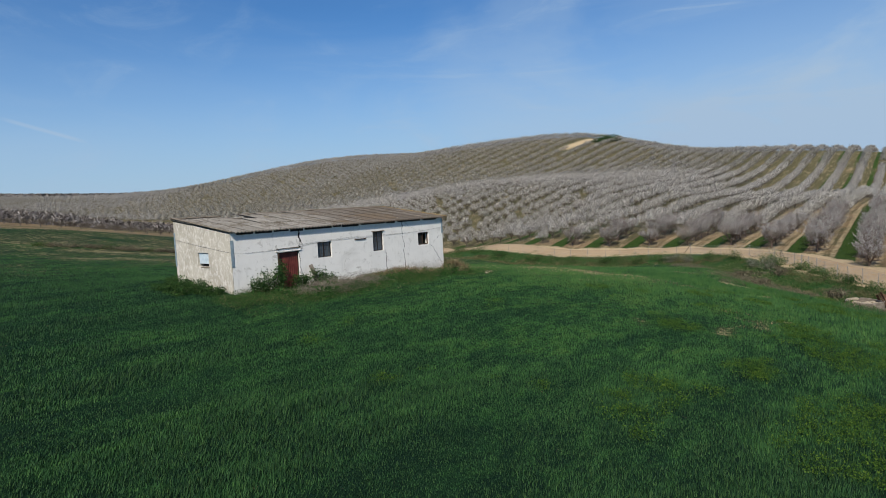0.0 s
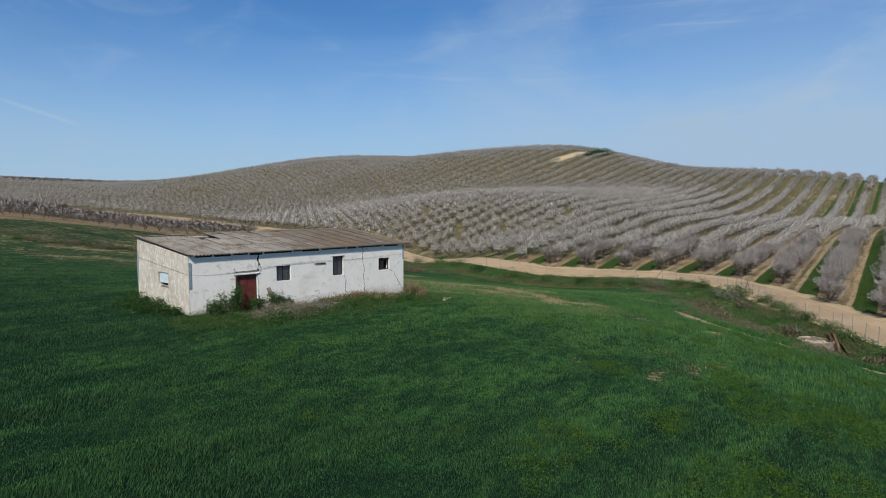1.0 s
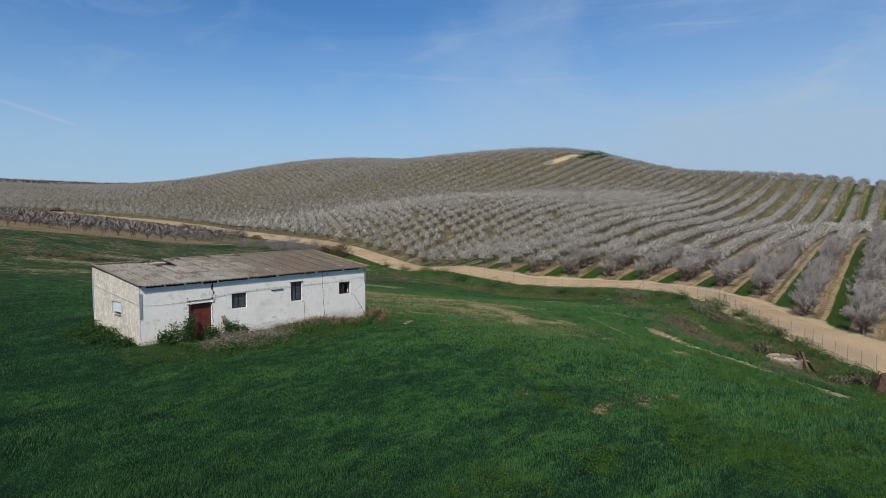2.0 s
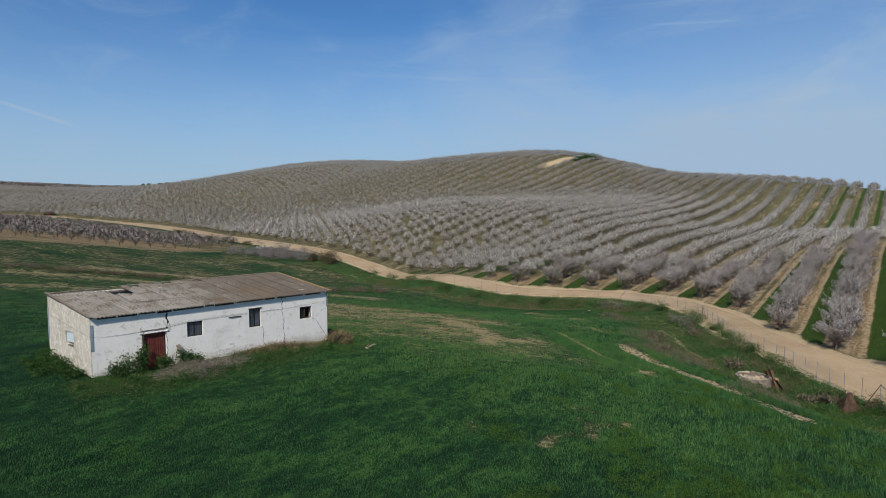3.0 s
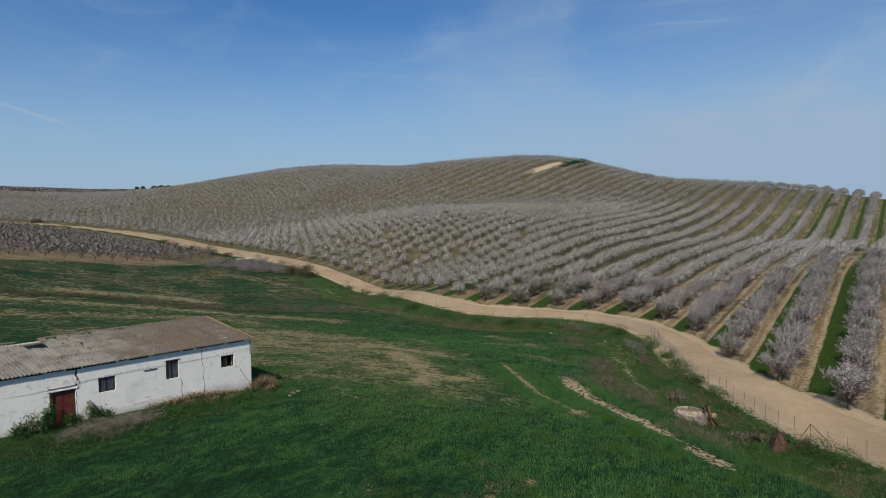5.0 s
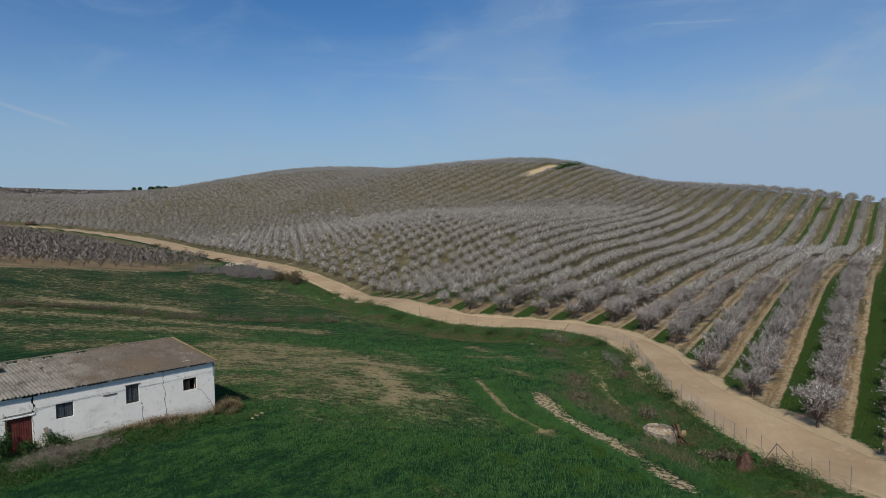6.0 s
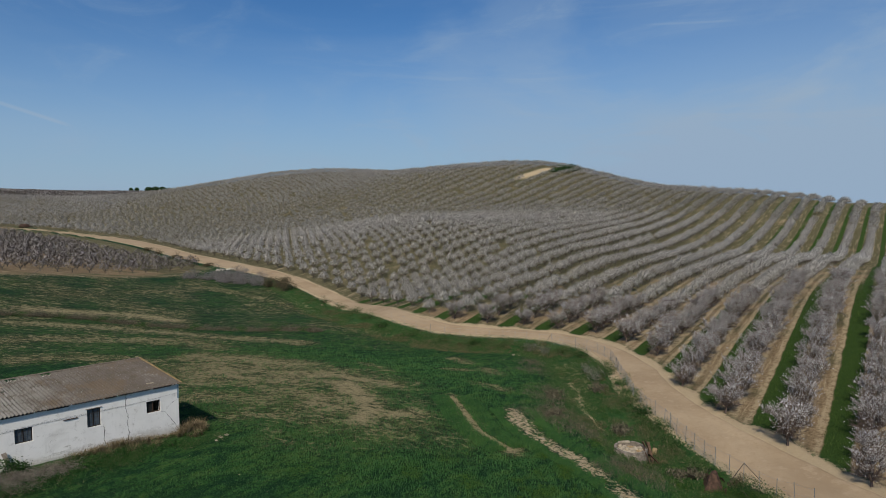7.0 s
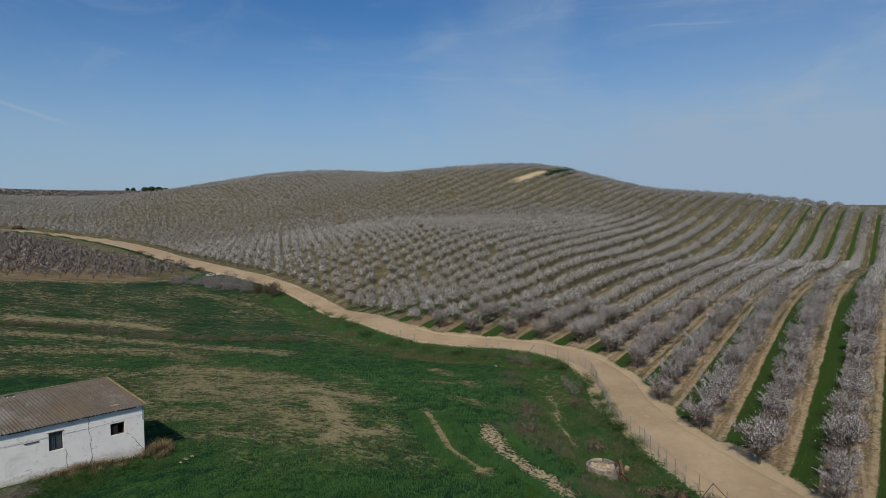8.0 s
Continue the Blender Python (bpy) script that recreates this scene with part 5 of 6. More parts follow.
for i, (cx, cz, wide, high) in enumerate(((0.55, -0.15, 0.40, 0.12), (1.25, 0.05, 0.22, 0.08), (4.35, 0.05, 0.30, 0.14), (6.6, 0.10, 0.45, 0.12), (7.4, 0.22, 0.5, 0.13), (8.3, 0.16, 0.5, 0.12), (7.9, 0.55, 0.16, 0.07), (6.9, 0.5, 0.10, 0.06), (9.1, 0.30, 0.3, 0.10), (2.48, 1.72, 0.13, 0.10), (2.56, 2.14, 0.09, 0.16), (4.12, 2.18, 0.11, 0.16), (3.86, 2.42, 0.05, 0.14), (13.2, 0.28, 0.35, 0.07), (14.3, 0.32, 0.25, 0.06), (10.6, 0.2, 0.3, 0.07), (12.2, 0.2, 0.4, 0.06))):
    flaked(cx, cz, wide, high, 0.0022 + 0.0021 * (i % 3))
bm = bmesh.new()
tube(bm, [(7.15 + 0.16 * math.cos(a), -0.004, 1.02 + 0.15 * math.sin(a)) for a in (0.3, 0.9, 1.5, 2.1, 2.7, 3.3, 3.9, 4.5)], [0.012] * 8, 4)
part("patch_rim", bm, M_BARE, house, "faint round mend in the plaster")

# an old cable strung along both walls
cable_pts = [(-0.02, 5.6, 2.8), (-0.02, 3.2, 2.5), (-0.02, 1.2, 2.27), (-0.02, -0.02, 2.14), (0.9, -0.02, 2.06), (2.7, -0.02, 2.07), (4.0, -0.02, 2.15), (5.6, -0.02, 2.30), (7.6, -0.02, 2.32), (9.2, -0.02, 2.30), (11.2, -0.02, 2.33), (13.0, -0.02, 2.37), (14.9, -0.02, 2.50)]
part("cable", bm_tube(cable_pts, [0.0045] * len(cable_pts), 5), M_CABLE, house, "slack black cable along the wall")
cable_pts = [(4.0, -0.02, 2.24), (5.6, -0.02, 2.34), (7.4, -0.02, 2.40), (9.1, -0.02, 2.36), (11.2, -0.02, 2.36)]
part("cable", bm_tube(cable_pts, [0.0035] * len(cable_pts), 5), M_CABLE, house)
part("floor_slab", rounded_box((WALL + 0.01, WALL + 0.01, -0.75), (HOUSE_L - WALL - 0.01, HOUSE_D - WALL - 0.01, -0.6), 0.01), M_CONCRETE, house)
for ob in house.children_recursive:
    if ob.type == "MESH" and not ob.name.startswith("roof_sheet"):
        for v in ob.data.vertices:
            v.co.x += 0.2 * (1 - v.co.x / HOUSE_L) - SKEW * v.co.y
leaning = part("leaning_board", rounded_box((-0.12, -0.02, -0.6), (0.12, 0.02, 0.95), 0.008, pose(4.95, -0.34, 0.18, -14, -16, 0)), M_WOOD)
tagged(leaning, "grey weathered board leaning against the whitewashed wall", "board")


# ---- shrubs ----
def shrub(name, label, at, rad, high, leaves, size, leaf_mat, seed, stem_mat=None, stretch=1.3, lift=0.3, category="shrub", group=""):
    """A bush of several leaning stems under a lumpy crown of small leaves with gaps."""
    r = np.random.default_rng(seed)
    x, y = at
    top = empty(name, (x, y, height_at(x, y)), label, category, group)
    n = 9
    az = r.uniform(0, 2 * np.pi, n)
    start = np.stack([0.12 * rad * np.cos(az), 0.12 * rad * np.sin(az), np.full(n, -0.15)], axis=1)
    end = np.stack([r.uniform(0.3, 0.9, n) * rad * np.cos(az), r.uniform(0.3, 0.9, n) * rad * np.sin(az), high * r.uniform(0.5, 1.0, n)], axis=1)
    fork = start + (end - start) * 0.5
    twig = fork + r.normal(0, 0.3, (n, 3)) * rad + np.array([0, 0, 0.3 * high])
    put_mesh("stems", mesh_np("stems", *joined([sticks(start, end, 0.022 * high, 0.006), sticks(fork, twig, 0.012 * high, 0.004)])), stem_mat or M_BARK, top)
    lumps = np.concatenate([end, twig, fork * [1.3, 1.3, 0.8]])
    c = lumps[r.integers(0, len(lumps), leaves)] + r.normal(0, 1, (leaves, 3)) * np.array([0.24 * rad, 0.24 * rad, 0.17 * high])
    c[:, 2] = np.abs(c[:, 2] - 0.02) + 0.02
    put_mesh("foliage", mesh_np("foliage", *flakes(c, size, r, stretch, lift)), leaf_mat, top)
    return top


def dead_brush(at, rad, high, seed):
    """A heap of dead arching canes that lie over one another."""
    r = np.random.default_rng(seed)
    x, y = at
    top = empty("brushwood", (x, y, height_at(x, y)), "tangled heap of dead grey-brown twigs in the weeds", "brushwood", "dead brush by the building")
    n = 170
    az = r.uniform(0, 2 * np.pi, n)
    foot = np.stack([r.normal(0, 0.45, n) * rad, r.normal(0, 0.35, n) * rad, np.full(n, -0.04)], axis=1)
    reach = r.uniform(0.3, 0.9, n) * rad
    knee = foot + np.stack([np.cos(az) * reach * 0.5, np.sin(az) * reach * 0.5, high * r.uniform(0.4, 1.1, n)], axis=1)
    tip = foot + np.stack([np.cos(az) * reach * 1.2, np.sin(az) * reach * 1.2, high * r.uniform(0.1, 0.8, n)], axis=1)
    canes = [sticks(foot, knee, 0.011, 0.008), sticks(knee, tip, 0.008, 0.003)]
    c = np.repeat(knee, 3, axis=0) + r.normal(0, 0.12, (3 * n, 3))
    c[:, 2] = np.abs(c[:, 2])
    way = r.normal(0, 1, (3 * n, 3)) * np.array([1, 1, 0.4])
    canes.append(needles(c, way / np.linalg.norm(way, axis=1)[:, None], 0.3, 0.014, r))
    put_mesh("tangle", mesh_np("tangle", *joined(canes)), M_CANE, top)


NETTLE = "dark green leafy shrub against the whitewashed wall"
for i, (x, y, a, b) in enumerate([(1.25, -0.75, 0.55, 0.8), (2.05, -0.7, 0.62, 1.05), (2.55, -0.45, 0.4, 1.35), (3.75, -0.55, 0.5, 0.75), (4.85, -0.65, 0.62, 0.85), (5.5, -0.7, 0.5, 0.55)]):
    shrub("shrub", NETTLE, (x, y), a, b, 900, 0.052, M_BUSH, 40 + i, group="shrubs by the building")
for i, (x, y, a, b) in enumerate([(-0.55, 0.7, 0.5, 0.34), (-0.7, 1.7, 0.6, 0.44), (-0.75, 2.7, 0.65, 0.5), (-0.75, 3.7, 0.65, 0.5), (-0.75, 4.7, 0.65, 0.5), (-0.7, 5.6, 0.6, 0.46), (-0.6, 6.5, 0.5, 0.4), (-1.5, 2.2, 0.6, 0.34), (-1.6, 3.6, 0.6, 0.36), (-1.5, 5.0, 0.6, 0.34)]):
    shrub("shrub", "low dark green weeds under the bare gable wall", (x, y), a, b, 900, 0.048, M_BUSH, 60 + i, group="shrubs by the building")
for i, (x, y, a, b) in enumerate([(4.3, -1.9, 0.9, 0.4), (5.3, -2.1, 1.0, 0.42), (6.3, -2.1, 0.9, 0.36), (3.4, -2.3, 0.8, 0.3), (7.2, -1.7, 0.8, 0.3), (4.8, -2.9, 0.8, 0.25)]):
    dead_brush((x, y), a * 1.15, b * 1.15, 80 + i)


def grass_tuft(at, rad, high, count, seed):
    """A tussock of thin dead blades that fan out from its foot."""
    r = np.random.default_rng(seed)
    x, y = at
    top = empty("dry_grass_clump", (x, y, height_at(x, y)), "tall straw-brown dead grass along the wall foot", "dry grass", "dry grass along the wall")
    az, q = r.uniform(0, 2 * np.pi, count), np.sqrt(r.uniform(0, 1, count)) * rad
    h = high * r.uniform(0.45, 1.25, count)
    foot = np.stack([q * np.cos(az), q * np.sin(az) * 0.6, np.full(count, -0.06)], axis=1)
    tip = foot + np.stack([h * (0.35 * np.cos(az) + r.normal(0, 0.28, count)), h * (0.25 * np.sin(az) + r.normal(0, 0.2, count)), h], axis=1)
    knee = foot + (tip - foot) * 0.6 + np.stack([0 * h, 0 * h, 0.12 * h], axis=1)
    wide = np.stack([-np.sin(az), np.cos(az), 0 * az], axis=1) * 0.009
    v = np.stack([foot - wide, foot + wide, knee + wide * 0.7, knee - wide * 0.7, tip], axis=1).reshape(-1, 3)
    f = (np.array([[0, 1, 2], [0, 2, 3], [3, 2, 4]])[None] + (np.arange(count) * 5)[:, None, None]).reshape(-1, 3)
    put_mesh("tussock", mesh_np("tussock", v, f), M_DRYGRASS, top)


for i, (x, y, a, b) in enumerate([(8.2, -0.55, 0.5, 0.35), (8.9, -0.5, 0.5, 0.45), (9.6, -0.45, 0.5, 0.5), (10.3, -0.5, 0.5, 0.6), (10.9, -0.4, 0.5, 0.65), (11.6, -0.45, 0.5, 0.55), (12.3, -0.45, 0.5, 0.5), (13.0, -0.5, 0.5, 0.4), (13.8, -0.5, 0.5, 0.35), (14.5, -0.5, 0.4, 0.4), (15.2, -0.3, 0.5, 0.8), (15.7, 0.0, 0.5, 0.9), (16.2, -0.4, 0.5, 0.6), (10.0, -1.2, 0.5, 0.4), (11.4, -1.2, 0.5, 0.4), (12.8, -1.3, 0.5, 0.35), (15.6, -1.0, 0.5, 0.4), (16.4, 0.5, 0.5, 0.6)]):
    grass_tuft((x, y), a, b, 420, 90 + i)
for i, (x, y, a, b) in enumerate([(9.0, -2.0, 0.7, 0.5), (10.4, -1.9, 0.7, 0.55), (12.2, -2.0, 0.9, 0.6), (8.0, -2.6, 0.6, 0.4), (4.0, -3.1, 0.8, 0.5), (5.3, -3.2, 0.8, 0.5), (6.4, -2.7, 0.7, 0.45), (2.0, -2.3, 0.7, 0.4), (3.0, -3.9, 0.6, 0.35), (13.6, -1.8, 0.7, 0.45)]):
    shrub("weed_clump", "low green weeds in front of the building", (x, y), a, b * 0.8, 520, 0.045, M_RANK, 110 + i, None, 1.4, 0.3, "weeds", "weeds before the building")

# rough low weeds that spread before the front wall
r = np.random.default_rng(118)
x = r.uniform(-1.2, 17, 2600)
y = -0.5 - (4.9 - 0.14 * np.clip(x, 0, 17)) * r.beta(1.1, 2.0, 2600)
ok = layered(x, y, 1.6, 119) > 0.42
x, y = x[ok], y[ok]
for name, mat, lab, n, st, sz in (("rough_weeds", M_RANK, "rough green weeds before the whitewashed wall", 26, 1.4, 0.026), ("rough_stalks", M_STALK, "dry stalks among the weeds before the wall", 3, 6.0, 0.02)):
    c = np.stack([np.repeat(x, n), np.repeat(y, n), np.repeat(height(x, y), n)], axis=1)
    c += np.abs(r.normal(0, 1, c.shape)) * np.array([0, 0, 0.15]) + r.normal(0, 1, c.shape) * np.array([0.22, 0.18, 0.0])
    tagged(put_mesh(name, mesh_np(name, *flakes(c, sz, r, st, 0.5)), mat), lab, "weeds", kind="stuff")

# bushes of the verge beside the track
for i, (x, y, a, b) in enumerate([(68.6, 22.4, 1.2, 1.0), (70.2, 18.4, 1.4, 1.2), (71.0, 15.2, 1.3, 1.2), (71.3, 8.0, 1.1, 1.0), (70.0, 4.2, 1.3, 1.2), (66.4, -1.6, 1.5, 1.4), (64.6, -3.2, 1.2, 1.1), (58.4, -10.3, 1.3, 1.1), (56.0, -12.6, 1.3, 1.2), (54.0, -15.4, 1.3, 1.1), (52.0, -17.6, 1.1, 0.9), (49.6, -21.4, 1.1, 0.9), (47.4, -26.6, 1.5, 1.1), (46.9, -28.2, 1.0, 1.0), (66.6, 27.5, 1.3, 1.0), (64.6, 33.5, 1.4, 1.0), (64.2, 40, 1.4, 1.1), (66.6, 47.5, 1.6, 1.2), (70, 56, 1.7, 1.2), (73.5, 66, 1.7, 1.3), (75.6, 76, 1.8, 1.3), (62.6, -6.4, 1.3, 1.1), (60.4, -8.6, 1.2, 1.0)]):
    shrub("verge_bush", "dark green bush on the ditch bank beside the track", (x, y), a, b * 0.72, 1300, 0.055, M_SCRUB if i % 4 else M_BUSH, 130 + i, group="bushes along the verge")
for i, (x, y, a, b) in enumerate([(62.3, -3.2, 1.1, 1.3), (64.6, -0.6, 0.9, 1.0), (70.4, 10.6, 0.9, 1.0), (70.9, 13.3, 0.9, 1.0)]):
    shrub("silvery_bush", "silvery grey-green bush on the ditch bank", (x, y), a, b, 520, 0.085, M_PALEBUSH, 160 + i, group="silvery bushes")
for i, (x, y, a, b) in enumerate([(47.6, -20.4, 0.9, 0.4), (48.6, -21.6, 0.9, 0.4), (51.6, -13.0, 1.1, 0.7), (53.0, -4.0, 1.1, 0.6), (47.8, -7.4, 1.0, 0.5), (59.0, -5.6, 1.0, 0.8)]):
    shrub("dead_bush", "dead grey-purple twiggy weeds beside the ditch", (x, y), a, b, 420, 0.075, M_GREYBUSH, 170 + i, M_GREYBUSH, 3.2, 0.9, "dead weeds", "dead weeds by the ditch")
for i, (x, y, a, b) in enumerate([(75.6, 92.5, 2.6, 2.6), (76.6, 96.0, 2.0, 2.2), (74.6, 98.6, 1.8, 1.9)]):
    shrub("russet_bush", "large russet-brown leafless bush at the field corner", (x, y), a, b, 1700, 0.085, M_BROWNBUSH, 190 + i, None, 2.0, 0.5, group="russet bushes")
for i, (x, y, a, b) in enumerate([(63.5, 118.5, 2.6, 1.3), (66.6, 114.6, 3.0, 1.5), (70.2, 112.4, 3.0, 1.6), (73.0, 109.6, 2.8, 1.6), (75.0, 114.6, 2.6, 1.7), (75.6, 106, 2.6, 1.6), (71.6, 118.5, 2.8, 1.5), (73.6, 102.0, 2.8, 1.6), (67.6, 109.6, 2.6, 1.2), (70.6, 105.6, 2.6, 1.2)]):
    shrub("grey_bush", "grey leafless thicket at the field corner", (x, y), a, b, 1100, 0.085, M_THICKET, 200 + i, M_THICKET, 2.6, 0.6, group="grey thicket")
for i, (x, y, a, b) in enumerate([(76.0, 150, 1.7, 1.3), (76.6, 163, 1.6, 1.2), (77.4, 182, 1.8, 1.3), (79.2, 196, 1.6, 1.2), (76.4, 138, 1.4, 1.0)]):
    shrub("track_bush", "brown dry bush at the edge of the track", (x, y), a * 1.3, b * 0.75, 700, 0.12, M_BROWNBUSH, 220 + i, group="dry bushes by the track")
band_line = smooth_line(WEED_BAND, 8)
for i in range(6, len(band_line) - 2):
    x, y = band_line[i][:2]
    shrub("band_weeds", "grey-brown dead weeds in a strip across the field", (x, y), 1.35, 0.42, 620, 0.055, (M_GREYBUSH, M_SCRUB, M_GREYBUSH, M_GREYBUSH, M_GREYBUSH)[i % 5], 240 + i, M_GREYBUSH, 2.4, 0.6, "dead weeds", "strip of dead weeds")

# dark trees on the far ridge, green thicket on the hill's shoulder
for i, (x, y, a, b) in enumerate([(318, 895, 7.5, 8.0), (327, 893, 8.0, 9.0), (337, 894, 8.0, 8.5), (346, 893, 6.0, 7.5), (296, 899, 4.0, 6.5), (303, 897, 4.5, 7.0)]):
    r = np.random.default_rng(270 + i)
    z = height_at(x, y)
    top = empty("dark_tree", (x, y, z), "dark evergreen tree on the far ridge", "tree", "evergreens on the ridge")
    put_mesh("trunk", mesh_np("trunk", *sticks(np.array([[0, 0, -0.4], [0, 0, 1.8], [0, 0, 2.0]]), np.array([[0, 0, 2.2], [a * 0.4, 0, b * 0.6], [-a * 0.4, 0.4, b * 0.6]]), np.array([0.4, 0.25, 0.25]), np.array([0.3, 0.1, 0.1]), 5)), M_BARK, top)
    c = r.normal(0, 1, (420, 3))
    c = c / np.linalg.norm(c, axis=1)[:, None] * r.uniform(0.5, 1.0, (420, 1)) ** 0.6 * np.array([a * 0.62, a * 0.62, b * 0.42]) + np.array([0, 0, b * 0.55])
    put_mesh("crown", mesh_np("crown", *flakes(c, 0.9, r, 1.2, 0)), M_BUSH, top)
for i, (x, y) in enumerate([(293, 172), (298, 173), (303, 174), (308, 174.5), (313, 175), (296, 170), (301, 171), (306, 172), (311, 172.5), (316, 175)]):
    shrub("hill_bush", "dark green thicket on the hill shoulder", (x, y), 3.6, 1.5, 420, 0.34, M_BUSH, 290 + i, group="thicket on the hill")


# ---- crop, weeds and dry stalks ----
def ground_points(n, x0, x1, y0, y1, seed, toward=None):
    r = np.random.default_rng(seed)
    x, y = r.uniform(x0, x1, n), r.uniform(y0, y1, n)
    if toward is not None:
        d = np.hypot(x - toward[0], y - toward[1])
        hold = r.uniform(0, 1, n) < np.clip((toward[2] / np.maximum(d, 1.0)) ** 1.6, 0, 1)
        x, y = x[hold], y[hold]
    return x, y, r


def off_house(x, y, room=0.15):
    return ~((x > -room) & (x < HOUSE_L + room) & (y > -room) & (y < HOUSE_D + room))


def blades(x, y, z, r, high, wide, lean):
    """Upright narrow leaves, bent a little downwind: one triangle each."""
    n = len(x)
    a = r.uniform(0, 2 * np.pi, n)
    dx, dy = np.cos(a) * wide, np.sin(a) * wide
    h = high * r.uniform(0.6, 1.3, n)
    tip = np.stack([x + h * (lean[0] + r.normal(0, 0.30, n)), y + h * (lean[1] + r.normal(0, 0.30, n)), z + h], axis=1)
    v = np.stack([np.stack([x - dx, y - dy, z - 0.03], axis=1), np.stack([x + dx, y + dy, z - 0.03], axis=1), tip], axis=1)
    return v.reshape(-1, 3), np.arange(3 * n).reshape(-1, 3)


x, y, r = ground_points(2000000, -30, 60, -34, 60, 21, (-6, -22, 9.0))
ahead = (x + 13.5) * 0.68 + (y + 31) * 0.73 > 10
x, y = x[ahead], y[ahead]
cov = cover(x, y)
tall = np.clip((layered(x * 0.32 + y * 0.08, y * 1.5 - x * 0.25, 3.2, 77, 3) - 0.28) * 2.1, 0, 1)
s, w = beside(x, y, TRACK_LINE)
ok = off_house(x, y) & (s > w + 3) & (np.hypot(x + 6, y + 36) < 60 + 40 * r.uniform(0, 1, len(x))) & (cov[:, 0] < 0.3) & (cov[:, 3] < 0.4) & (cov[:, 1] + 0.55 * r.uniform(0, 1, len(x)) < 0.72)
x, y, tall = x[ok], y[ok], tall[ok]
d = np.hypot(x + 6, y + 36)
z = height(x, y)
k = 3
x, y, z, d, tall = (np.repeat(q, k) for q in (x, y, z, d, tall))
x, y = x + r.normal(0, 0.07, len(x)) * (1 + d / 40), y + r.normal(0, 0.07, len(x)) * (1 + d / 40)
v, f = blades(x, y, z, r, 0.045 + 0.085 * tall ** 1.3 + 0.10 * np.clip((x - 14) / 14, 0, 1), 0.0052 * (1 + d / 12), (0.4, 0.15))
tagged(put_mesh("crop_grass", mesh_np("crop_grass", v, f), M_CROP), "dense dark green young cereal crop", "crop", kind="stuff")

# taller crop left standing along the bare paths
r = np.random.default_rng(25)
sides = []
for line, n in ((BARE_PATH, 26000), (BARE_PATH2, 12000)):
    p = smooth_line(line, 8)
    k = r.integers(0, len(p) - 1, n)
    u = r.uniform(0, 1, (n, 1))
    q = p[k] + (p[k + 1] - p[k]) * u
    off = r.choice([-1.0, 1.0], n) * r.uniform(0.35, 2.3, n)
    d = p[k + 1] - p[k]
    d /= np.linalg.norm(d, axis=1)[:, None]
    sides.append(q + np.stack([-d[:, 1], d[:, 0]], axis=1) * off[:, None])
q = np.concatenate(sides)
ok = cover(q[:, 0], q[:, 1])[:, 3] < 0.22
q = q[ok]
v, f = blades(q[:, 0], q[:, 1], height(q[:, 0], q[:, 1]), r, 0.33, 0.018, (0.3, 0.1))
tagged(put_mesh("crop_border", mesh_np("crop_border", v, f), M_CROP), "taller green crop beside the bare paths", "crop", kind="stuff")

x, y, r = ground_points(11000, -4, 48, -34, -8, 31)
spot = layered(x * 0.8 + y * 0.5, (y * 0.8 - x * 0.5) * 1.6, 3.0, 41, 3) + 0.010 * np.clip(-y - 20, -10, 8)
ok = (spot > 0.57) & off_house(x, y, 1) & (cover(x, y)[:, 3] < 0.3) & (x + 0.4 * y > -8)
x, y = x[ok], y[ok]
k = 44
z = height(x, y)
c = np.stack([np.repeat(x, k), np.repeat(y, k), np.repeat(z, k)], axis=1)
c += r.normal(0, 1, c.shape) * np.array([0.17, 0.17, 0.045]) + np.array([0, 0, 0.15])
v, f = flakes(c, 0.030, r, 1.1, 0.6)
tagged(put_mesh("broadleaf_weeds", mesh_np("broadleaf_weeds", v, f), M_WEED), "yellow-green broadleaf weeds among the crop", "weeds", kind="stuff")

# straw and stubble where the crop is thin
x, y, r = ground_points(120000, 0, 62, -25, 45, 51)
cov = cover(x, y)
ok = off_house(x, y) & (cov[:, 0] < 0.2) & (cov[:, 1] + 0.8 * (layered(x * 0.5, y * 1.4, 2.5, 61) - 0.5) > 0.42) & (cov[:, 3] < 0.6)
x, y = x[ok], y[ok]
v, f = blades(x, y, height(x, y), r, 0.08, 0.02, (0.5, 0.3))
tagged(put_mesh("straw_stubble", mesh_np("straw_stubble", v, f), M_STRAW), "pale dry straw in thin places of the field", "stubble", kind="stuff")

# rank growth of the verge
x, y, r = ground_points(90000, 30, 86, -42, 105, 71)
s, w = beside(x, y, TRACK_LINE)
den = np.clip(1 - np.abs(s - w - 4.2) / 5.2, 0, 1)
ok = (s > w + 0.7) & (r.uniform(0, 1, len(x)) < den * np.clip((115 - y) / 70, 0.12, 1)) & (layered(x, y, 2.6, 81) > 0.40)
x, y = x[ok][:8500], y[ok][:8500]
k = 20
kind = layered(x, y, 4.5, 91, 2)
z = height(x, y)
for name, mat, pick, lab, st, up in (("verge_scrub", M_SCRUB, kind < 0.56, "rank green weeds on the ditch bank", 1.3, 0.4), ("verge_stalks", M_STALK, kind >= 0.56, "dry straw-coloured stalks on the ditch bank", 5.0, 1.2)):
    c = np.stack([np.repeat(x[pick], k), np.repeat(y[pick], k), np.repeat(z[pick], k)], axis=1)
    c += r.normal(0, 1, c.shape) * np.array([0.36, 0.36, 0.07]) + np.array([0, 0, 0.14])
    v, f = flakes(c, 0.042 if st < 2 else 0.03, r, st, up)
    tagged(put_mesh(name, mesh_np(name, v, f), mat), lab, "weeds", kind="stuff")

# leafy mounds that line the bank below the fence
r = np.random.default_rng(86)
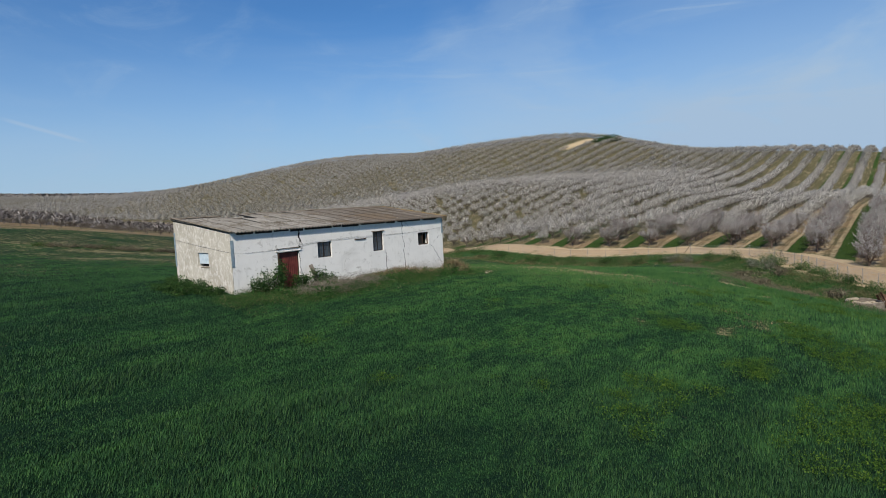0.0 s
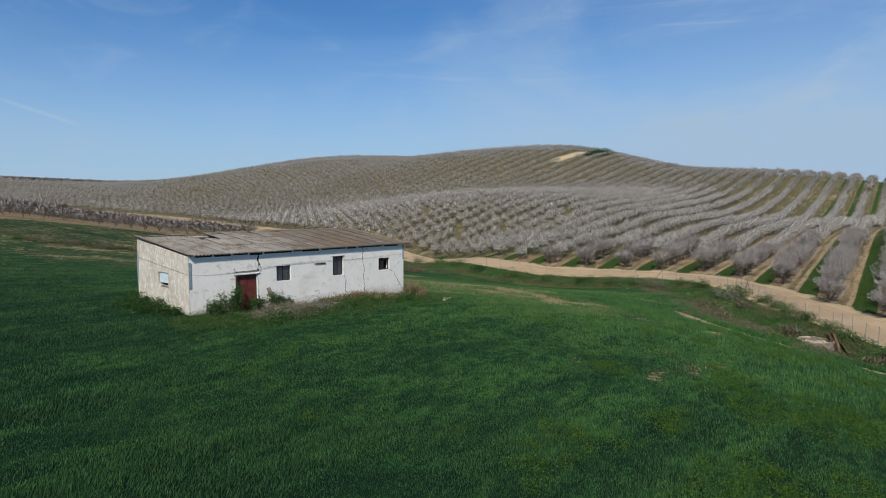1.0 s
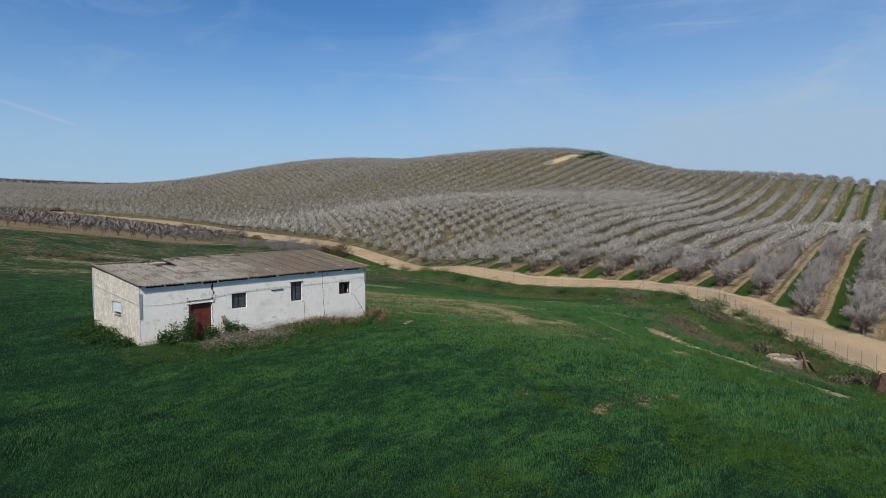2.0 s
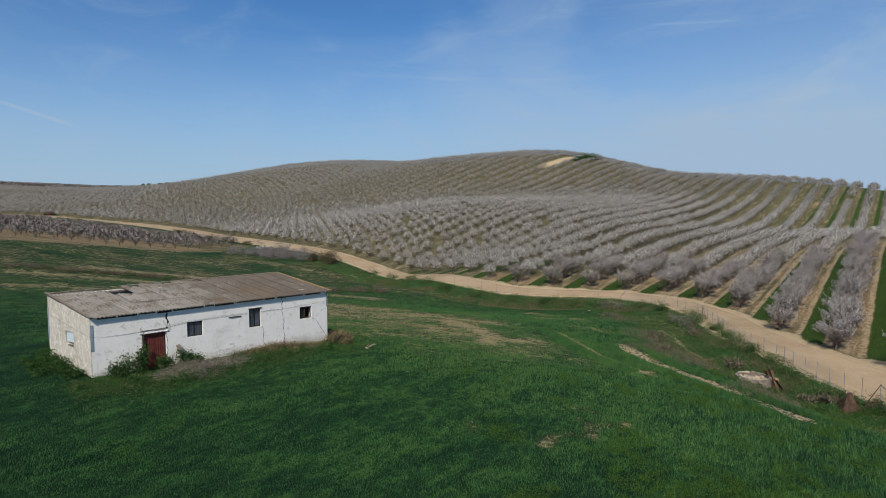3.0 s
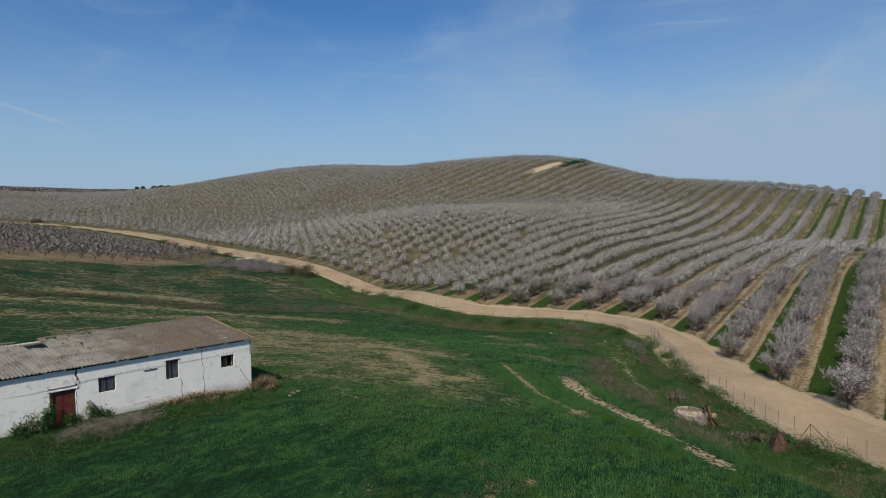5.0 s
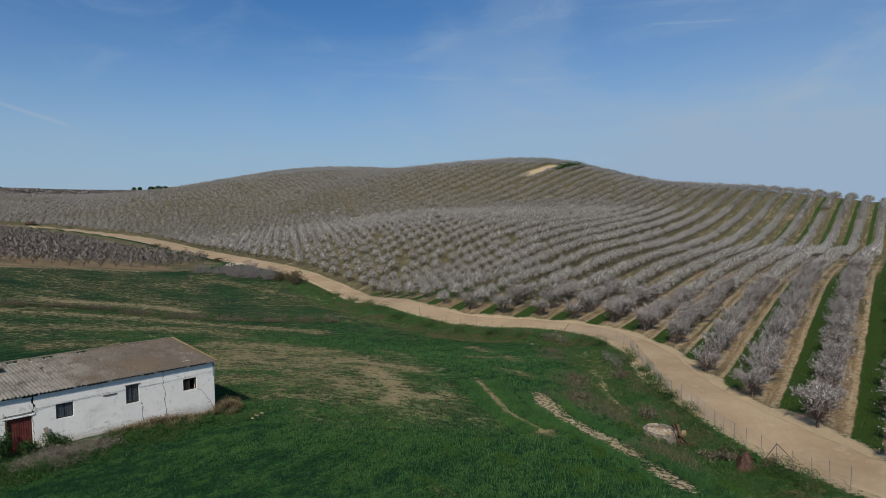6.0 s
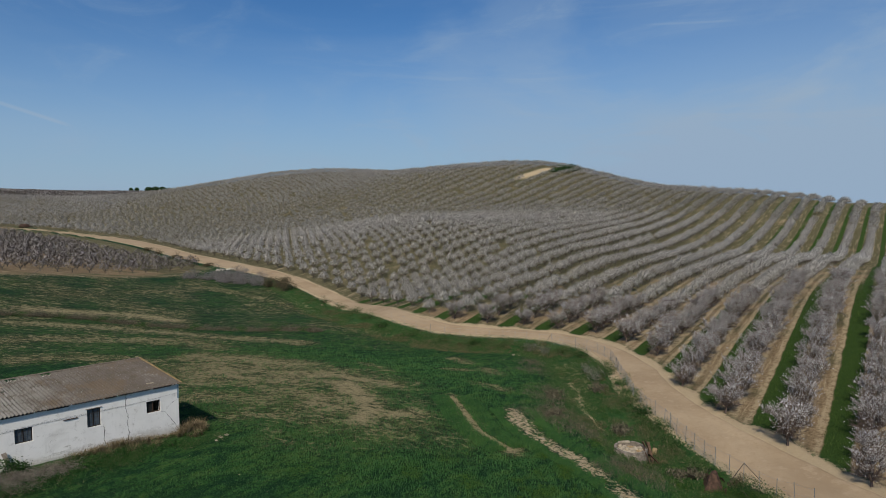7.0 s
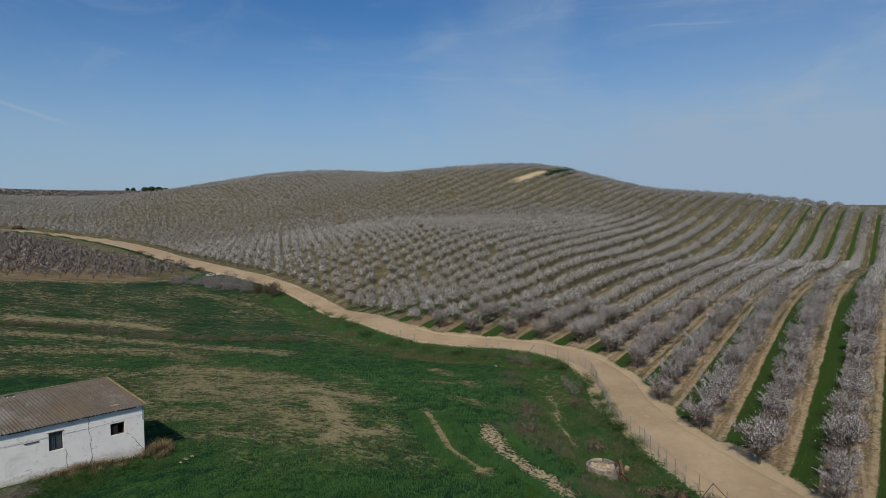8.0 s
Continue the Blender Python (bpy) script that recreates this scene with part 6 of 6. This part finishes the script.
line = TRACK_LINE[(TRACK_LINE[:, 1] < 100) & (TRACK_LINE[:, 1] > -36)]
way = np.gradient(line[:, :2], axis=0)
way /= np.linalg.norm(way, axis=1)[:, None]
n = 420
k = r.integers(0, len(line) - 1, n)
q = line[k, :2] + (line[k + 1, :2] - line[k, :2]) * r.uniform(0, 1, (n, 1))
off = line[k, 2] + 0.9 + np.abs(r.normal(0, 2.8, n))
x, y = q[:, 0] + way[k, 1] * off, q[:, 1] - way[k, 0] * off
rad, z = r.uniform(0.3, 0.95, n) ** 1.3, height(x, y)
m = 110
d = r.normal(size=(n, m, 3))
d /= np.linalg.norm(d, axis=2)[:, :, None]
d[:, :, 2] = np.abs(d[:, :, 2])
c = np.stack([x, y, z], axis=1)[:, None] + d * (rad[:, None] * r.uniform(0.55, 1.05, (n, m)))[:, :, None] * np.array([1, 1, 0.62])
sort = layered(x, y, 3.5, 87, 2) + r.normal(0, 0.05, n)
for mat, pick, lab, size, long in ((M_RANK, sort < 0.44, "dark leafy weed mounds on the track bank", 0.042, 1.5), (M_SCRUB, (sort >= 0.44) & (sort < 0.58), "yellowish weed mounds on the track bank", 0.042, 1.6), (M_STALK, sort >= 0.58, "dry stalky mounds on the track bank", 0.03, 5.0)):
    tagged(put_mesh("bank_weeds", mesh_np("bank_weeds", *flakes(c[pick].reshape(-1, 3), size, r, long, 0.5)), mat), lab, "weeds", kind="stuff")

# grey withered weeds in patches of the ditch
r = np.random.default_rng(88)
spots = np.array([(46.9, -8.1), (46.8, -10.8), (46.3, -6.5), (49.9, -6.5), (47.3, -12.4), (45.0, -17.2), (43.2, -18.2), (46.5, -18.9), (44.4, -19.2), (48.3, -7.8), (48.6, -10.6), (42.2, -17.7), (51.5, -3.5), (54.5, -2.0), (60.0, 4.5), (64.0, 7.5)])
pick = r.integers(0, len(spots), 900)
x, y = (spots[pick] + r.normal(0, 1.05, (900, 2))).T
c = np.repeat(np.stack([x, y, height(x, y)], axis=1), 26, axis=0)
c += r.normal(0, 1, c.shape) * np.array([0.2, 0.2, 0.0]) + np.abs(r.normal(0, 0.16, (len(c), 1))) * np.array([0, 0, 1.0])
way = r.normal(0, 0.45, c.shape) + np.array([0, 0, 1.0])
tagged(put_mesh("withered_weeds", mesh_np("withered_weeds", *needles(c, way / np.linalg.norm(way, axis=1)[:, None], 0.22, 0.02, r)), M_GREYBUSH), "withered grey weeds in the ditch", "weeds", kind="stuff")

# grass of the sown strips between the tree rows
x, y, r = ground_points(170000, 55, 130, -45, 30, 95, (40, -40, 32))
s, w = beside(x, y, TRACK_LINE)
v_row = (-x * S_ROW + y * C_ROW - ROW_PHASE + 6050.0) / ROW_GAP
ph = v_row - np.floor(v_row)
ok = (s < -w - 1.6) & (ph > 0.24) & (ph < 0.61)
x, y = x[ok], y[ok]
v, f = blades(x, y, height(x, y), r, 0.18, 0.03, (0.2, 0.1))
tagged(put_mesh("alley_grass", mesh_np("alley_grass", v, f), M_ALLEY), "green grass strips between the almond rows", "grass", kind="stuff")


# ---- cistern, rusted hopper, stones ----
def cistern(at):
    x, y = at
    z = height_at(x, y)
    top = empty("cistern", (x, y, z), "round weathered concrete cistern with broken rim", "cistern")
    r = random.Random(3)
    bm = bmesh.new()
    n, outer, inner, high = 40, 1.42, 1.22, 0.92
    rings = []
    for rad, lo in ((outer + 0.03, -0.6), (outer, None), (inner, None), (inner, 0.3)):
        ring = []
        for i in range(n):
            a = 2 * math.pi * i / n
            zz = lo if lo is not None else high + 0.035 * math.sin(3 * a) - (0.16 if 0.5 < a < 1.4 else 0.0)
            q = rad * (1 + 0.006 * math.sin(5 * a))
            ring.append(bm.verts.new((q * math.cos(a), q * math.sin(a), zz)))
        rings.append(ring)
    for r0, r1 in zip(rings, rings[1:]):
        for i in range(n):
            bm.faces.new((r0[i], r0[(i + 1) % n], r1[(i + 1) % n], r1[i]))
    part("wall", bm, M_CONCRETE, top)
    bm = bmesh.new()
    bmesh.ops.create_circle(bm, cap_ends=True, radius=inner + 0.02, segments=32, matrix=Matrix.Translation((0, 0, 0.56)))
    part("fill", bm, M_YELLOW_STONE, top, "earth and rubble inside")
    for i in range(26):
        a, q = r.uniform(0, 6.28), inner * 0.86 * math.sqrt(r.random())
        sx, sy, sz = (r.uniform(0.10, 0.24) for _ in range(3))
        part("rubble", rounded_box((-sx, -sy, -sz * 0.6), (sx, sy, sz * 0.6), 0.03, pose(q * math.cos(a), q * math.sin(a), 0.56 + r.uniform(0, 0.10), r.uniform(-25, 25), r.uniform(-25, 25), r.uniform(0, 180))), M_STONE, top)
    for i, a in enumerate((0.75, 1.0, 1.25)):
        part("rim_block", rounded_box((-0.2, -0.13, -0.09), (0.2, 0.13, 0.09), 0.03, pose(1.32 * math.cos(a), 1.32 * math.sin(a), high - 0.05, 0, 0, math.degrees(a) + 90)), M_STONE, top)
    return top


cistern((47.7, -16.1))
for i, (dx, dy, turn, lean, length) in enumerate([(0.25, -1.85, 25, -26, 1.6), (0.65, -1.80, -25, -24, 1.8), (1.0, -1.65, 35, -28, 1.9), (1.3, -1.4, 60, -24, 1.9), (1.6, -1.0, 70, -32, 1.7), (0.9, -2.2, 80, -48, 1.8)]):
    x, y = 47.7 + dx, -16.1 + dy
    b = part("leaning_plank", rounded_box((-0.12, -0.025, -0.2), (0.12, 0.025, length), 0.01, pose(0, 0, 0, lean, 0, turn)), M_OLDWOOD)
    b.location = (x, y, height_at(x, y))
    tagged(b, "rusty brown plank leaning on the cistern", "plank", "planks at the cistern")
for i, (wx, wy, a, b) in enumerate([(45.7, -16.4, 0.6, 0.45), (46.1, -17.3, 0.6, 0.5), (46.8, -18.0, 0.6, 0.5), (45.6, -15.4, 0.6, 0.4)]):
    shrub("weed_clump", "green weeds growing against the cistern", (wx, wy), a, b, 420, 0.05, M_SCRUB, 345 + i, None, 1.4, 0.3, "weeds", "weeds by the cistern")
x, y = 49.9, -17.2
b = part("ochre_block", rounded_box((-0.22, -0.2, -0.3), (0.22, 0.2, 0.35), 0.08, pose(0, 0, 0.1, 5, 8, 20)), M_YELLOW_STONE)
b.location = (x, y, height_at(x, y))
tagged(b, "ochre stone block beside the cistern", "stone")

x, y = 47.9, -23.3
hopper = empty("rusted_hopper", (x, y, height_at(x, y)), "rusted brown pyramid-shaped iron hopper upturned in the weeds", "scrap metal", turn=0.5)
bm = bmesh.new()
base = [bm.verts.new(p) for p in ((-0.95, -0.75, -0.25), (0.95, -0.75, -0.25), (0.95, 0.75, -0.25), (-0.95, 0.75, -0.25))]
neck = [bm.verts.new(p) for p in ((-0.40, -0.22, 0.95), (0.16, -0.20, 1.25), (0.22, 0.16, 1.05), (-0.30, 0.20, 1.22))]
for i in range(4):
    bm.faces.new((base[i], base[(i + 1) % 4], neck[(i + 1) % 4], neck[i]))
bm.faces.new(neck)
bmesh.ops.subdivide_edges(bm, edges=bm.edges[:], cuts=3, use_grid_fill=True)
for v in bm.verts:
    v.co += Vector((0.09, 0.09, 0.06)) * noise.noise(v.co * 2.3 + Vector((7, 3, 1)))
bmesh.ops.solidify(bm, geom=bm.faces[:], thickness=0.015)
part("shell", bm, M_RUST, hopper)
for px, py, pz, rx, ry, rz, a, b in ((0.95, -0.7, 0.1, 60, 15, 30, 0.5, 0.35), (1.3, -0.1, 0.05, 75, -10, 80, 0.6, 0.3), (-0.9, -0.9, 0.0, 70, 8, -20, 0.45, 0.3), (0.5, -1.1, 0.0, 80, 20, 10, 0.5, 0.25)):
    part("torn_plate", rounded_box((-a, -b, -0.01), (a, b, 0.01), 0.006, pose(px, py, pz, rx, ry, rz)), M_RUST, hopper)
for sx, sy in ((-1, -1), (1, -1), (1, 1), (-1, 1)):
    part("corner_iron", bm_tube([(sx * 0.96, sy * 0.76, -0.2), (sx * 0.24 - 0.06, sy * 0.18, 1.25 + 0.12 * sx * sy)], [0.03, 0.03], 5), M_RUST, hopper)
shrub("dead_bush", "dead brown twigs beside the rusted hopper", (48.9, -24.5), 0.9, 0.7, 520, 0.035, M_BROWNBUSH, 333, M_BROWNBUSH, 3.5, 0.8, "dead weeds", "dead weeds by the ditch")


def stone(at, size, mat, seed, label):
    r = random.Random(seed)
    bm = bmesh.new()
    bmesh.ops.create_icosphere(bm, subdivisions=2, radius=1.0)
    for v in bm.verts:
        k = 1 + 0.35 * (noise.noise(v.co * 1.7 + Vector((seed, 0, 0))))
        v.co = Vector((v.co.x * size[0] * k, v.co.y * size[1] * k, v.co.z * size[2] * k))
    ob = part("stone", bm, mat)
    ob.location = (at[0], at[1], height_at(*at) + size[2] * 0.25)
    ob.rotation_euler = (0, 0, r.uniform(0, 6))
    return tagged(ob, label, "stone", "stones")


for i, (x, y, a) in enumerate([(16.9, -2.1, 0.2), (17.4, -1.9, 0.16), (16.4, -2.5, 0.13), (67.2, 13.6, 0.28), (67.9, 13.1, 0.2), (76.6, 72, 0.4), (74.2, 74, 0.35), (39.6, -14.8, 0.22), (37.6, -21.0, 0.26), (41.6, -11.2, 0.2)]):
    stone((x, y), (a, a * 0.7, a * 0.5), M_STONE, 400 + i, "pale stone lying in the weeds")
r = random.Random(8)
for i in range(14):
    stone((76.4 + r.uniform(-2.2, 2.2), 127.5 + r.uniform(-1.6, 1.6)), (r.uniform(0.25, 0.5), 0.3, 0.2), M_WATER, 430 + i, "white rubble dumped beside the track")

# a heap of dark earth where the far track bends
stone((67, 338), (3.0, 2.0, 1.4), M_RUST, 470, "dark earth heap at the far track")

# ---- wire fence along the track ----
FENCE = [(47.6, -30.6), (48.5, -27.8), (49.6, -25.0), (50.8, -22.2), (52.3, -19.7), (53.9, -17.3), (55.5, -15.2), (57.3, -12.4), (59.6, -9.6), (62.2, -7.3), (64.9, -4.9), (67.9, -2.4), (70.6, 0.0), (72.6, 3.2), (73.6, 7.5), (73.6, 11.8), (72.9, 15.8), (71.8, 19.6), (70.0, 23.6), (67.8, 28.5), (66.6, 34.0), (66.8, 40.5)]
fence = empty("wire_fence", (0, 0, 0), "sagging wire fence on thin steel posts along the track", "fence")
r = random.Random(17)
tops = []
fence_pts = []
for a, b in zip(FENCE, FENCE[1:]):
    fence_pts += [a, ((a[0] + b[0]) / 2, (a[1] + b[1]) / 2)]
fence_pts.append(FENCE[-1])
for x, y in fence_pts:
    z = height_at(x, y)
    lean = (r.gauss(0, 0.05), r.gauss(0, 0.05))
    h = r.uniform(1.45, 1.7)
    part("post", bm_tube([(x, y, z - 0.3), (x + lean[0], y + lean[1], z + h)], [0.026, 0.024], 6), M_STEEL, fence)
    tops.append(((x, y, z), (x + lean[0], y + lean[1], z + h)))
for k in (0.12, 0.5, 0.92):
    pts = []
    for (b0, t0), (b1, t1) in zip(tops, tops[1:]):
        p = Vector(b0).lerp(Vector(t0), k)
        q = Vector(b1).lerp(Vector(t1), k)
        pts += [p, (p + q) / 2 - Vector((0, 0, 0.05))]
    part("wire", bm_tube(pts, [0.006] * len(pts), 4), M_STEEL, fence)
starts, ends = [], []
for (b0, t0), (b1, t1) in zip(tops[6:30], tops[7:31]):
    b0, t0, b1, t1 = (np.array(q) for q in (b0, t0, b1, t1))
    for i in range(9):
        a0, a1 = i / 9, (i + 1) / 9
        low0, low1 = b0 + (b1 - b0) * a0, b0 + (b1 - b0) * a1
        up0, up1 = t0 + (t1 - t0) * a0, t0 + (t1 - t0) * a1
        for j in range(6):
            h0, h1 = j / 6 * 0.92, (j + 1) / 6 * 0.92
            starts += [low0 + (up0 - low0) * h0, low0 + (up0 - low0) * h1]
            ends += [low1 + (up1 - low1) * h1, low1 + (up1 - low1) * h0]
put_mesh("mesh_wire", mesh_np("mesh_wire", *sticks(np.array(starts), np.array(ends), 0.0035, 0.0035)), M_STEEL, fence, "thin chain-link netting")
for (i, dx, dy) in ((4, -0.9, 0.9), (4, 0.7, -1.3), (22, 1.1, 0.6), (22, -1.0, -1.0), (30, 0.3, 1.4)):
    b0, t0 = tops[i]
    gx0, gy0 = b0[0] + dx, b0[1] + dy
    part("brace", bm_tube([(gx0, gy0, height_at(gx0, gy0) - 0.1), (t0[0], t0[1], t0[2] - 0.12)], [0.025, 0.025], 6), M_IRON, fence)

# leaning pole at the field's far edge
for (x, y, dx, h) in ((24.4, 104.0, 3.0, 2.2), (62.4, 121.5, 2.0, 1.2)):
    z = height_at(x, y)
    b = part("leaning_pole", bm_tube([(0, 0, -0.2), (dx, -dx * 0.6, h)], [0.05, 0.035], 7), M_CONCRETE)
    b.location = (x, y, z)
    tagged(b, "pale leaning pole at the field edge", "pole", "leaning poles")
